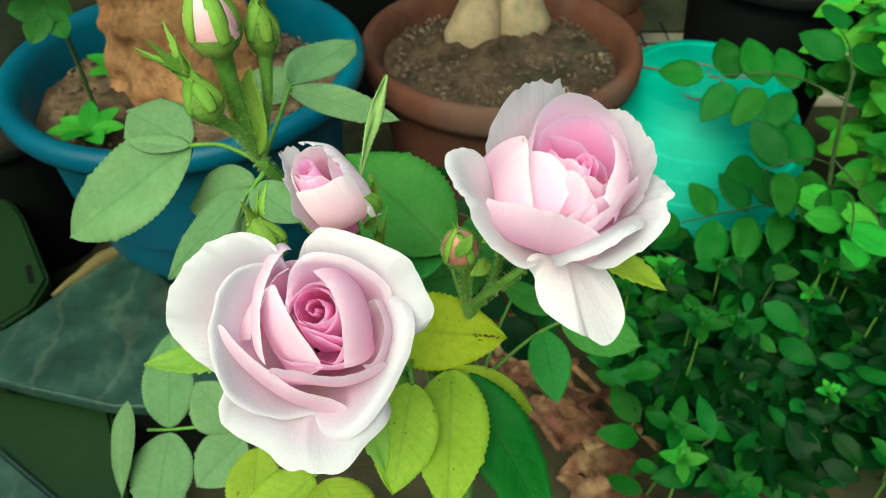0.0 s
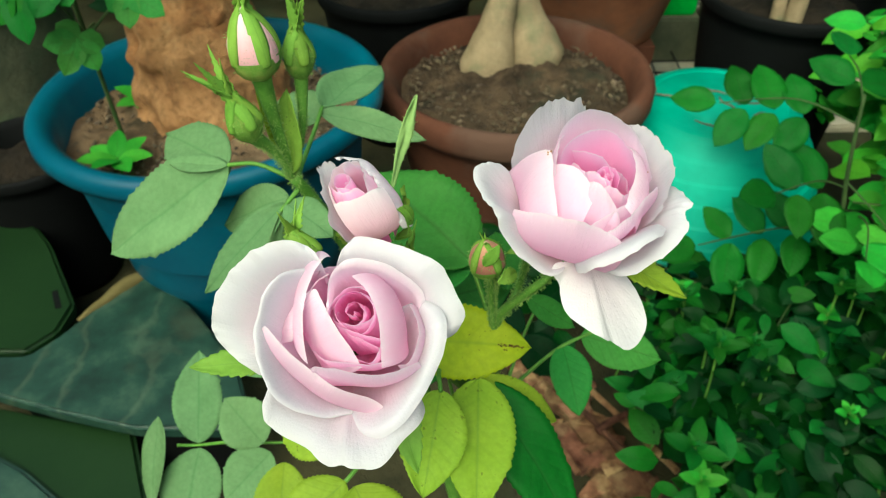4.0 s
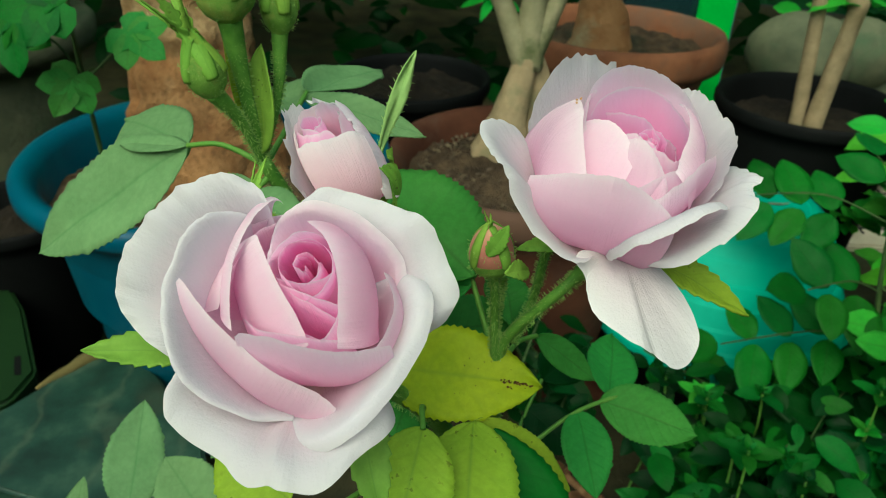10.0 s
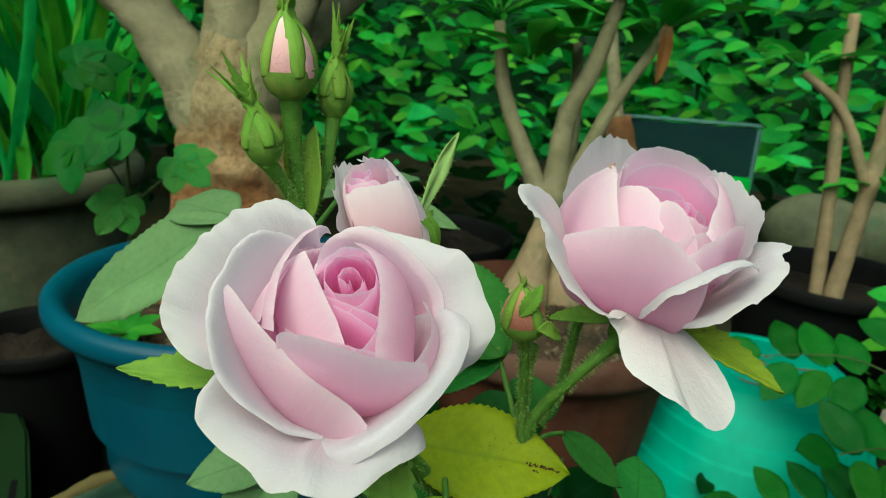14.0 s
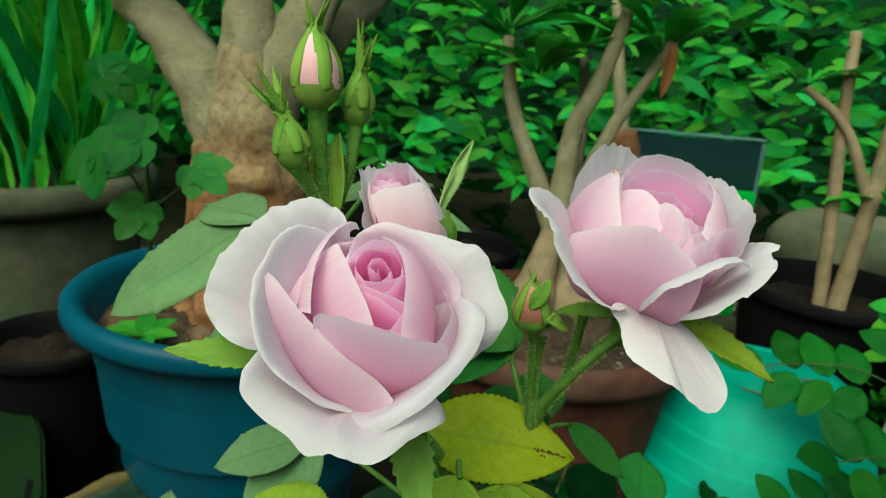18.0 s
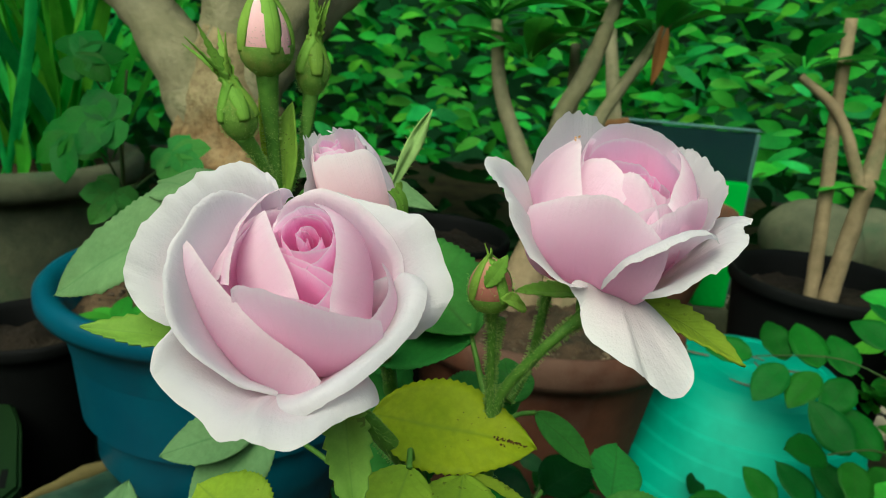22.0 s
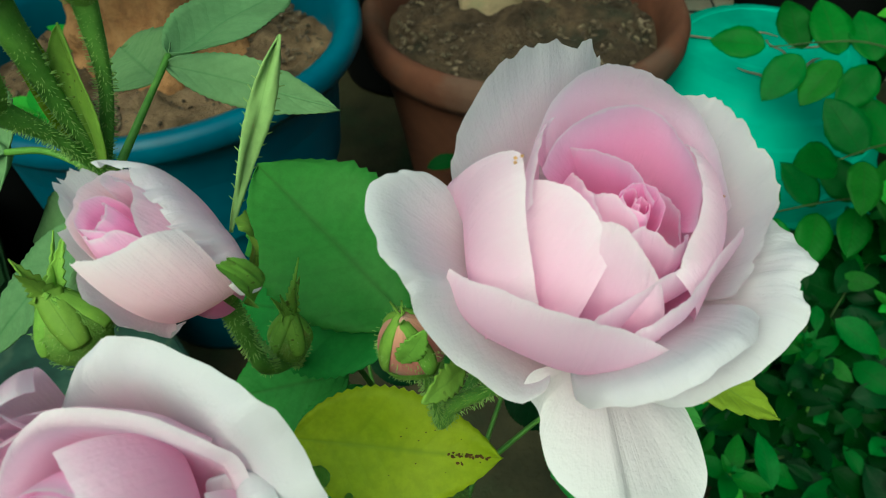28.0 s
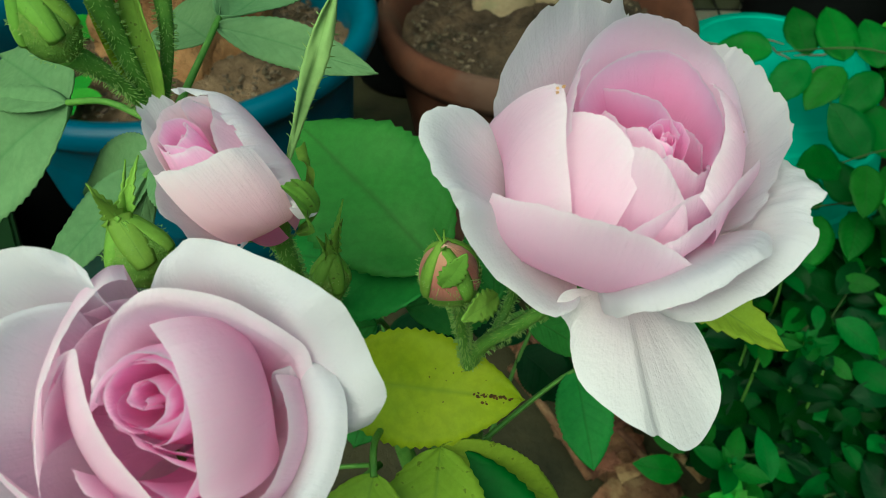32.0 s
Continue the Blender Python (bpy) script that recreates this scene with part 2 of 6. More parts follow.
bcol = bk.mix(bk.ramp(up, [(0.1, (0, 0, 0)), (0.9, (1, 1, 1))]), bk.ramp(bn, [(0.35, (0.24, 0.11, 0.04)), (0.65, (0.44, 0.24, 0.10))]), bk.ramp(bn, [(0.35, (0.20, 0.17, 0.08)), (0.65, (0.40, 0.33, 0.18))]))
bcol = bk.mix(bk.ramp(bf, [(0.36, (0.45, 0.45, 0.45)), (0.52, (0, 0, 0))]), bcol, (0.09, 0.05, 0.022))
bk.l(bcol, bk.b.inputs["Base Color"])
bk.b.inputs["Roughness"].default_value = 0.9
bk.b.inputs["Specular IOR Level"].default_value = 0.2
bk.bump(bf, 1.0, 0.008)
bark_trunk = bk.m
bark_grey = plain("bark_grey_tan", (0.19, 0.19, 0.10), (0.35, 0.33, 0.20), 30.0, 0.85, 0.8, 0.006, c3=(0.08, 0.11, 0.04))
blue_plastic = plain("blue_plastic", (0.002, 0.058, 0.098), (0.004, 0.090, 0.132), 9.0, 0.40, 0.06, 0.001, 60.0, c3=(0.003, 0.10, 0.14))
dark_soil = plain("dark_soil", (0.006, 0.005, 0.003), (0.030, 0.022, 0.013), 40.0, 0.95, 1.0, 0.008, 160.0)
black_plastic = plain("black_plastic", (0.0025, 0.003, 0.003), (0.005, 0.006, 0.006), 14.0, 0.7, 0.15, 0.001, spec=0.08)
turquoise = plain("turquoise_plastic", (0.008, 0.290, 0.190), (0.016, 0.370, 0.245), 11.0, 0.6, 0.2, 0.001, 40.0, c3=(0.006, 0.23, 0.15))
# clay darkened: the shadow round the near pot is put into the colour
terracotta = plain("terracotta", (0.045, 0.016, 0.009), (0.105, 0.040, 0.021), 16.0, 0.88, 0.5, 0.002, c3=(0.075, 0.042, 0.028))
# lighter copy of the clay: light on the far pot is put into the colour
lit_terracotta = plain("lit_terracotta", (0.13, 0.050, 0.024), (0.24, 0.100, 0.048), 16.0, 0.88, 0.5, 0.002, c3=(0.12, 0.07, 0.045))
soil = plain("potting_soil", (0.026, 0.018, 0.010), (0.13, 0.088, 0.050), 38.0, 0.95, 1.0, 0.010, 160.0, c3=(0.035, 0.035, 0.02))
sandy_soil = plain("sandy_soil", (0.09, 0.058, 0.03), (0.34, 0.23, 0.13), 30.0, 0.95, 1.0, 0.010, 150.0, c3=(0.05, 0.04, 0.02))
concrete = plain("mossy_concrete", (0.012, 0.013, 0.006), (0.060, 0.055, 0.024), 9.0, 0.92, 0.7, 0.004, 120.0, c3=(0.02, 0.035, 0.014))
rust = plain("rusty_iron", (0.07, 0.028, 0.012), (0.30, 0.15, 0.08), 60.0, 0.9, 1.0, 0.006, c3=(0.34, 0.22, 0.11), vary=0.45)
marble_k = Nodes("green_marble")
mk = marble_k
cloud = mk.noise(26.0, 8.0, 0.70)
mcol = mk.ramp(cloud, [(0.36, (0.002, 0.016, 0.010)), (0.52, (0.007, 0.034, 0.022)), (0.68, (0.028, 0.066, 0.040))])
warp = mk.n("ShaderNodeTexWave", Scale=5.5, Distortion=9.0, Detail=4.0)
warp.inputs["Detail Scale"].default_value = 1.6
mk.l(mk.n("ShaderNodeTexCoord").outputs["Object"], warp.inputs["Vector"])
mcol = mk.mix(mk.math("MULTIPLY", mk.ramp(warp.outputs["Fac"], [(0.93, (0, 0, 0)), (1.0, (0.22, 0.22, 0.22))]), mk.noise(22.0, 4.0)), mcol, (0.16, 0.19, 0.11))
mcol = mk.mix(mk.ramp(mk.noise(5.0, 5.0), [(0.56, (0, 0, 0)), (0.74, (0.45, 0.45, 0.45))]), mcol, (0.085, 0.065, 0.03))
mk.l(mcol, mk.b.inputs["Base Color"])
mk.b.inputs["Roughness"].default_value = 0.5
mk.bump(cloud, 0.2, 0.001)
marble = mk.m
green_plastic = plain("green_plastic", (0.004, 0.018, 0.004), (0.009, 0.030, 0.007), 7.0, 0.5, 0.1, 0.002)
grey_stone = plain("weathered_stone", (0.055, 0.070, 0.040), (0.135, 0.145, 0.085), 14.0, 0.9, 0.7, 0.004, c3=(0.05, 0.09, 0.045))
pale_stone = plain("pale_paving", (0.36, 0.34, 0.24), (0.52, 0.49, 0.36), 12.0, 0.9, 0.4, 0.002)
wire = plain("dark_wire", (0.012, 0.015, 0.014), (0.03, 0.03, 0.025), 30.0, 0.5, 0.2, 0.001, metal=0.6)

# ---------------------------------------------------------------- builders


def mesh_ob(name, verts, faces, material, parent=None, label="", uv=None, smooth=True, fresh=True):
    me = bpy.data.meshes.new(name)
    me.from_pydata([tuple(v) for v in verts], [], faces)
    if uv is not None:
        lay = me.uv_layers.new(name="UVMap")
        idx = np.empty(len(me.loops), dtype=np.int32)
        me.loops.foreach_get("vertex_index", idx)
        lay.data.foreach_set("uv", np.asarray(uv, dtype=np.float32)[idx].ravel())
    me.materials.append(material)
    if smooth:
        me.polygons.foreach_set("use_smooth", np.ones(len(me.polygons), dtype=bool))
    me.update()
    ob = new(name, me)
    if parent is not None:
        ob.parent = parent
        ob.matrix_parent_inverse = Matrix.Translation(parent["at"]).inverted() if "at" in parent else Matrix()
    if label:
        ob["label"] = label
    return ob


def thing(name, at, label, category, group="", kind=""):
    """An empty at the thing's base; its parts are given in world places."""
    ob = new(name)
    ob.empty_display_size = 0.02
    ob.location = at
    ob["at"] = tuple(at)
    return tagged(ob, label, category, group, kind)


def grid_faces(nu, nv, closed=False):
    out = []
    for j in range(nv - 1):
        for i in range(nu if closed else nu - 1):
            k = (i + 1) % nu
            out.append((j * nu + i, j * nu + k, (j + 1) * nu + k, (j + 1) * nu + i))
    return out


def solid(ob, thick):
    mod = ob.modifiers.new("thick", "SOLIDIFY")
    mod.thickness, mod.offset = thick, 0.0
    return ob


def lathe(name, profile, material, centre, parent=None, label="", seg=64, wob=0.0, seed=0):
    """A turned shape: profile of (radius, height) from bottom to top."""
    c = Vector(centre)
    verts = []
    for j, (r, h) in enumerate(profile):
        for i in range(seg):
            a = 2 * math.pi * i / seg
            rr = r * (1 + wob * noise.noise((math.cos(a) * 1.5 + seed, math.sin(a) * 1.5, h * 14)))
            verts.append((c.x + rr * math.cos(a), c.y + rr * math.sin(a), c.z + h))
    faces = grid_faces(seg, len(profile), True)
    return mesh_ob(name, verts, faces, material, parent, label)


def tube(name, pts, radii, material, parent=None, label="", seg=10, rough=0.0, seed=0, steps=6):
    """A tapered round stem through the points."""
    P = [Vector(p) for p in pts]
    line, rad = [], []
    n = len(P)
    for i in range(n - 1):
        p0, p1, p2, p3 = P[max(i - 1, 0)], P[i], P[i + 1], P[min(i + 2, n - 1)]
        for s in range(steps):
            t = s / steps
            line.append(0.5 * ((2 * p1) + (p2 - p0) * t + (2 * p0 - 5 * p1 + 4 * p2 - p3) * t * t + (3 * p1 - p0 - 3 * p2 + p3) * t ** 3))
            rad.append(radii[i] + (radii[i + 1] - radii[i]) * t)
    line.append(P[-1])
    rad.append(radii[-1])
    verts = []
    ref = Vector((0.3, 1, 0.2)).normalized()
    for i, p in enumerate(line):
        d = (line[min(i + 1, len(line) - 1)] - line[max(i - 1, 0)]).normalized()
        a = d.cross(ref).normalized()
        b = d.cross(a)
        for s in range(seg):
            w = 2 * math.pi * s / seg
            q = a * math.cos(w) + b * math.sin(w)
            r = rad[i] * (1 + rough * noise.noise(p * 40 + q * 1.3 + Vector((seed, 0, 0))))
            verts.append(p + q * r)
    faces = grid_faces(seg, len(line), True)
    faces.append(tuple(reversed(range(seg))))
    faces.append(tuple(range(len(verts) - seg, len(verts))))
    return mesh_ob(name, verts, faces, material, parent, label)


def leaf_shape(base, tip, width, face, fold=0.15, droop=0.12, serr=0.0, teeth=14, nu=9, nv=17, blunt=0.85, wave=0.03, seed=0.0):
    """Points, faces and uv of one leaf blade from base to tip; face: roughly where its upper side looks."""
    base, tip = Vector(base), Vector(tip)
    ax = tip - base
    ln = ax.length
    ax.normalize()
    up = Vector(face)
    up = (up - ax * up.dot(ax)).normalized()
    side = ax.cross(up)
    verts, uv = [], []
    for j in range(nv):
        v = j / (nv - 1)
        w = (math.sin(math.pi * min(1, v ** blunt)) ** 0.72) if 0 < v < 1 else 0.0
        if serr and 0.06 < v < 0.98:
            ph = (v * teeth) % 1.0
            w *= 1 + serr * (ph - 0.5)
        w = max(w, 0.02) * width * 0.5
        for i in range(nu):
            u = 2 * i / (nu - 1) - 1
            z = fold * abs(u) * w - droop * ln * (v - 0.25) ** 2 * 1.2 + wave * ln * noise.noise((u * 1.3 + seed, v * 3 + seed * 1.7, seed))
            verts.append(base + ax * (ln * (v + 0.02 * (1 - abs(u)) * v)) + side * (u * w) + up * z)
            uv.append((i / (nu - 1), v))
    return verts, grid_faces(nu, nv), uv


def leaflet(name, base, tip, width, face, material, parent, label="", **kw):
    v, f, uv = leaf_shape(base, tip, width, face, **kw)
    return solid(mesh_ob(name, v, f, material, parent, label, uv), 0.00035)


class Bunch:
    """Many small pieces joined into one mesh."""

    def __init__(self):
        self.v, self.f, self.uv = [], [], []

    def add(self, verts, faces, uv):
        k = len(self.v)
        self.v += list(verts)
        self.f += [tuple(i + k for i in q) for q in faces]
        self.uv += list(uv)

    def leaf(self, base, tip, width, face, nu=3, nv=5, **kw):
        self.add(*leaf_shape(base, tip, width, face, nu=nu, nv=nv, **kw))

    def rod(self, a, b, r0, r1, seg=5):
        a, b = Vector(a), Vector(b)
        d = (b - a).normalized()
        x = d.cross(Vector((0.31, 0.95, 0.11))).normalized()
        y = d.cross(x)
        vs = []
        for p, r in ((a, r0), (b, r1)):
            for s in range(seg):
                w = 2 * math.pi * s / seg
                vs.append(p + (x * math.cos(w) + y * math.sin(w)) * r)
        self.add(vs, grid_faces(seg, 2, True) + [tuple(range(seg, 2 * seg))], [(0.5, 0.5)] * len(vs))

    def done(self, name, material, parent=None, label="", smooth=True):
        return mesh_ob(name, self.v, self.f, material, parent, label, self.uv, smooth)


def rnd(a, b):
    return random.uniform(a, b)


# ---------------------------------------------------------------- roses


class Bloom:
    """A rose: petals in round coordinates about an axis (angle from the right, counter-clockwise; radius; height)."""

    def __init__(self, centre, axis, bush, label, tag, calyx=1.0):
        self.o = Vector(centre)
        w = Vector(axis).normalized()
        u = (Vector((1, 0, 0)) - w * w.x).normalized()
        self.m = Matrix((u, w.cross(u), w)).transposed()
        self.seed = tag
        prof = [(0.0005, -0.040), (0.0035, -0.038), (0.0055, -0.033), (0.0056, -0.028), (0.0045, -0.024), (0.0060, -0.021), (0.003, -0.018)]
        verts = []
        for r, h in prof:
            for i in range(16):
                a = 2 * math.pi * i / 16
                verts.append(self.at(r * (0.25 + 0.75 * calyx), math.degrees(a), -0.016 + calyx * (h + 0.016)))
        self.ob = mesh_ob("rose_bloom", verts, grid_faces(16, len(prof), True), bud_green, bush, label)

    def at(self, r, deg, h):
        a = radians(deg)
        return self.o + self.m @ Vector((r * math.cos(a), r * math.sin(a), h))

    def petal(self, ang, wid, r1, h1, r2, h2, sk=0.0, rk=0.0, lift=0.0, wrap=0.0, rnd=0.15, paint=None, roll=0.0, wave=0.0009, r0=0.006, h0=-0.022, nick=0.0, name="petal"):
        self.seed += 1.37
        nu, nv = 49, 27
        verts, uv = [], []
        for j in range(nv):
            v = j / (nv - 1)
            for i in range(nu):
                u = 2 * i / (nu - 1) - 1
                vv = v * (1 - rnd * abs(u) ** 3 - 0.22 * max(0.0, (abs(u) - 0.72) / 0.28) ** 2.5)
                s = min(1, vv / 0.65)
                s = s * s * (3 - 2 * s)
                a = ang + wid * u * (0.8 + 0.2 * s)
                b0, b1, b2 = (1 - vv) ** 2, 2 * vv * (1 - vv), vv * vv
                r = (b0 * r0 + b1 * r1 + b2 * r2) * (1 + wrap * u * u) + rk * u * vv
                h = b0 * h0 + b1 * h1 + b2 * h2 + (lift * u * u + sk * u) * vv
                k = max(0.0, (v - 0.62) / 0.38)
                h += roll * 4 * k * (1 - k)
                r += roll * 1.2 * k * (1 - k)
                e = v ** 4
                h += e * wave * 1.6 * noise.noise((u * 3.1 + self.seed, self.seed, 0.3)) + e * wave * 0.55 * noise.noise((u * 7 + self.seed, 3, self.seed)) + v ** 12 * wave * 0.30 * noise.noise((u * 19, 1.7, self.seed))
                r += e * wave * 1.8 * noise.noise((u * 3.6, self.seed * 2, 7.3)) + e * wave * 0.40 * noise.noise((u * 8, 5.1, self.seed)) + v * wave * 1.3 * noise.noise((u * 2.2, v * 3, self.seed))
                if nick:
                    h -= nick * math.exp(-((u - 0.05) / 0.05) ** 2) * v ** 8
                    r -= nick * math.exp(-((u - 0.05) / 0.05) ** 2) * v ** 8
                verts.append(self.at(r, a, h))
                uv.append((i / (nu - 1), v))
        ob = mesh_ob(name, verts, grid_faces(nu, nv), paint or petal_mid, self.ob, "", uv)
        return ob

    def sail(self, rim, face, paint, out, rise, lead, wave=0.5, root=(1, 3, -21), half=4.0, fan=26.0, lip=0.0, rag=1.0):
        """A petal under a rim line (millimetres from the heart). It leaves its root by out and rise, and comes to the rim from lead:
        outward and upward steps, where outward is the angle face, fanned towards the sides."""
        self.seed += 1.37
        nu, nv = 53, 29
        P = [Vector(p) for p in rim]
        P = [2 * P[0] - P[1]] + P + [2 * P[-1] - P[-2]]
        f = radians(face)
        way, perp = Vector((math.cos(f), math.sin(f), 0)), Vector((-math.sin(f), math.cos(f), 0))
        turn = 1.0 if (P[-2] - P[1]).dot(perp) > 0 else -1.0
        foot = Vector(root) + way * 4.0
        verts, uv = [], []
        for j in range(nv):
            v = j / (nv - 1)
            for i in range(nu):
                u = i / (nu - 1)
                k = min(int(u * (len(P) - 3)), len(P) - 4)
                t = u * (len(P) - 3) - k
                p0, p1, p2, p3 = P[k:k + 4]
                top = 0.5 * ((2 * p1) + (p2 - p0) * t + (2 * p0 - 5 * p1 + 4 * p2 - p3) * t * t + (3 * p1 - p0 - 3 * p2 + p3) * t ** 3)
                w = (2 * u - 1) * turn
                a = f + radians(fan) * w
                d = Vector((math.cos(a), math.sin(a), 0))
                low = foot + perp * (w * half)
                c1 = low + d * out + Vector((0, 0, rise))
                c2 = top + d * lead[0] + Vector((0, 0, lead[1]))
                q = low * (1 - v) ** 3 + c1 * 3 * v * (1 - v) ** 2 + c2 * 3 * v * v * (1 - v) + top * v ** 3
                e = v ** 5
                q += d * (wave * (e * 1.1 * noise.noise((u * 6 + self.seed, 1.1, self.seed)) + e * rag * 0.55 * noise.noise((u * 15, 4.4, self.seed)) + v * (1 - 0.5 * v) * 1.8 * noise.noise((u * 2.6, v * 2.4, self.seed))) + lip * max(0.0, (v - 0.84) / 0.16) ** 2)
                q.z += wave * (e * (0.9 * noise.noise((u * 7, self.seed, 2.2)) + rag * 0.70 * noise.noise((u * 19, self.seed, 5.2))) + v ** 14 * 0.7 * rag * noise.noise((u * 46, self.seed, 8.1))) - lip * 0.7 * max(0.0, (v - 0.84) / 0.16) ** 2
                verts.append(self.o + self.m @ (q * 0.001))
                uv.append((u, v))
        return mesh_ob("petal", verts, grid_faces(nu, nv), paint, self.ob, "", uv)

    def core(self, dx, dy, n, r_out, h_rim, step, paint, start=0.0, dip=0.002):
        """The coiled heart: upright petals wound close inside one another round a point beside the axis."""
        o = self.o
        self.o = o + self.m @ Vector((dx, dy, 0))
        for i in range(n):
            k = i / max(1, n - 1)
            r = r_out * (1 - 0.90 * k)
            self.petal(start + i * step, 112, r * 1.12 + 0.0008, h_rim * 0.5, r, h_rim - dip * k + 0.0007 * math.sin(i * 2.1), 0.0007, -r_out * 0.13, -0.0004, 0.0, 0.10, paint, 0.0, 0.00025, r * 0.8, -0.006)
        self.o = o


def bristles(bunch, pts, r0, n, size, seed):
    """Fine glandular hairs along a stem."""
    random.seed(seed)
    for i in range(n):
        k = rnd(0, len(pts) - 1.001)
        a, b = Vector(pts[int(k)]), Vector(pts[int(k) + 1])
        p = a.lerp(b, k - int(k))
        d = (b - a).normalized()
        q = d.orthogonal().normalized()
        q.rotate(Matrix.Rotation(rnd(0, 6.28), 3, d))
        bunch.rod(p + q * r0 * 0.8, p + q * (r0 + size * rnd(0.6, 1.2)) + d * rnd(-0.3, 0.3) * size, 0.00011, 0.00007, 3)


bush = thing("rose_bush", (0.01, 0.23, 0.0), "rose bush with two blush-pink blooms, buds and serrated green leaves", "rose bush")

# main canes and flower stalks
hairs = Bunch()
canes = [
    ("cane", [(0.02, 0.25, 0.0), (0.015, 0.235, 0.2), (0.012, 0.215, 0.38), (0.009, 0.19, 0.455)], [0.006, 0.0055, 0.0045, 0.0036]),
    ("flower_stalk", [(0.009, 0.19, 0.455), (0.0120, 0.1865, 0.4770), (0.0210, 0.1800, 0.4950), (0.0285, 0.1790, 0.5050), (0.0345, 0.1860, 0.5070)], [0.0030, 0.0019, 0.0016, 0.0016, 0.0030]),
    ("bud_stalk", [(0.010, 0.187, 0.470), (0.0088, 0.1850, 0.482), (0.0074, 0.1800, 0.502), (0.006, 0.177, 0.512)], [0.0020, 0.0014, 0.0014, 0.0026]),
    ("flower_stalk", [(0.012, 0.215, 0.38), (-0.01, 0.19, 0.44), (-0.028, 0.163, 0.48), (-0.037, 0.148, 0.498)], [0.0040, 0.0032, 0.0026, 0.0034]),
    ("cane", [(0.0, 0.245, 0.2), (-0.03, 0.25, 0.38), (-0.058, 0.235, 0.48), (-0.070, 0.2235, 0.519)], [0.0046, 0.0040, 0.0030, 0.0024]),
    ("bud_stalk", [(-0.070, 0.2235, 0.519), (-0.0735, 0.2165, 0.535), (-0.0785, 0.2095, 0.5465)], [0.0015, 0.0017, 0.0031]),
    ("bud_stalk", [(-0.070, 0.2235, 0.519), (-0.0725, 0.221, 0.545), (-0.0735, 0.2180, 0.5665)], [0.0017, 0.0023, 0.0040]),
    ("bud_stalk", [(-0.070, 0.2235, 0.519), (-0.064, 0.228, 0.540), (-0.0620, 0.2295, 0.5605)], [0.0014, 0.0016, 0.0028]),
    ("bud_stalk", [(-0.03, 0.25, 0.38), (-0.026, 0.215, 0.46), (-0.0275, 0.186, 0.494), (-0.0290, 0.1835, 0.5050), (-0.0312, 0.1840, 0.5195)], [0.0030, 0.0026, 0.0018, 0.0017, 0.0026]),
    ("bud_stalk", [(0.0150, 0.1900, 0.4740), (0.0208, 0.1985, 0.4843), (0.0225, 0.1930, 0.5060), (0.0230, 0.1915, 0.5130)], [0.0016, 0.0014, 0.0014, 0.0022]),
    ("bud_stalk", [(0.0092, 0.1870, 0.4740), (0.0092, 0.1850, 0.490), (0.0098, 0.1810, 0.5050)], [0.0012, 0.0010, 0.0012]),
    ("bud_stalk", [(-0.026, 0.213, 0.463), (-0.0262, 0.1990, 0.4780), (-0.0252, 0.1932, 0.4890)], [0.0014, 0.0012, 0.0018]),
    ("bud_stalk", [(-0.030, 0.163, 0.478), (-0.0500, 0.1740, 0.4960), (-0.0572, 0.1755, 0.5130)], [0.0018, 0.0015, 0.0024]),
]
for i, (nm, pts, rad) in enumerate(canes):
    tube(nm, pts, rad, stem_green, bush, "", 12, 0.12, i * 3.1, 7)
    up = pts[-3:] if i in (0, 3, 4, 8) else pts
    bristles(hairs, up, sum(rad[-3:]) / 3, 620, 0.0008, 40 + i)
hairs.done("stem_bristles", bristle_green, bush, "fine green bristles along the stalks")["kind"] = "stuff"

rose_a = Bloom((-.038, .127, .523), (0, -.64, .77), bush, "open pale pink rose with a coiled deeper pink heart", 3.1)
# broad outer petals with rolled rims
rose_a.sail([(-7.5, 28.0, 9.0), (-12.3, 30.7, 9.0), (-19.7, 31.0, 9.0), (-26.8, 28.4, 7.0), (-33.2, 24.2, 4.3), (-37.8, 17.6, 0.5), (-40.6, 9.4, -3.5), (-38.7, 3.2, -5.3), (-33.2, -2.0, -4.5), (-24.2, -6.6, -1.0)], 148, petal_outer, 18, 3, (-11, 2), wave=0.9, rag=1.9)
rose_a.sail([(-3.4, 26.5, -3.5), (-1.8, 31.0, -3.0), (2.5, 34.6, -2.6), (9.5, 34.3, -3.5), (18.3, 30.5, -1.0), (26.0, 26.6, 2.0), (30.9, 21.7, -0.4), (34.8, 12.3, -3.0), (33.5, 6.8, -6.5), (27.4, 3.2, -13.4)], 45, petal_outer, 18, 0, (-11, 3), wave=0.8, rag=1.9)
rose_a.sail([(-20.9, -10.0, 4.0), (-22.2, -14.8, 5.0), (-20.9, -20.5, 4.2), (-15.2, -23.9, 3.2), (-8.4, -27.7, 3.4), (-3.1, -31.1, 5.0), (0.9, -30.3, 6.8), (3.4, -31.7, 7.5), (7.8, -31.9, 7.0), (13.1, -30.1, 6.4), (18.0, -24.4, 4.4), (22.3, -19.9, 0.6), (23.3, -15.8, -4.1), (20.7, -11.2, -8.7)], 268, petal_outer, 14, 4, (-9, 3), wave=0.7, rag=1.9)
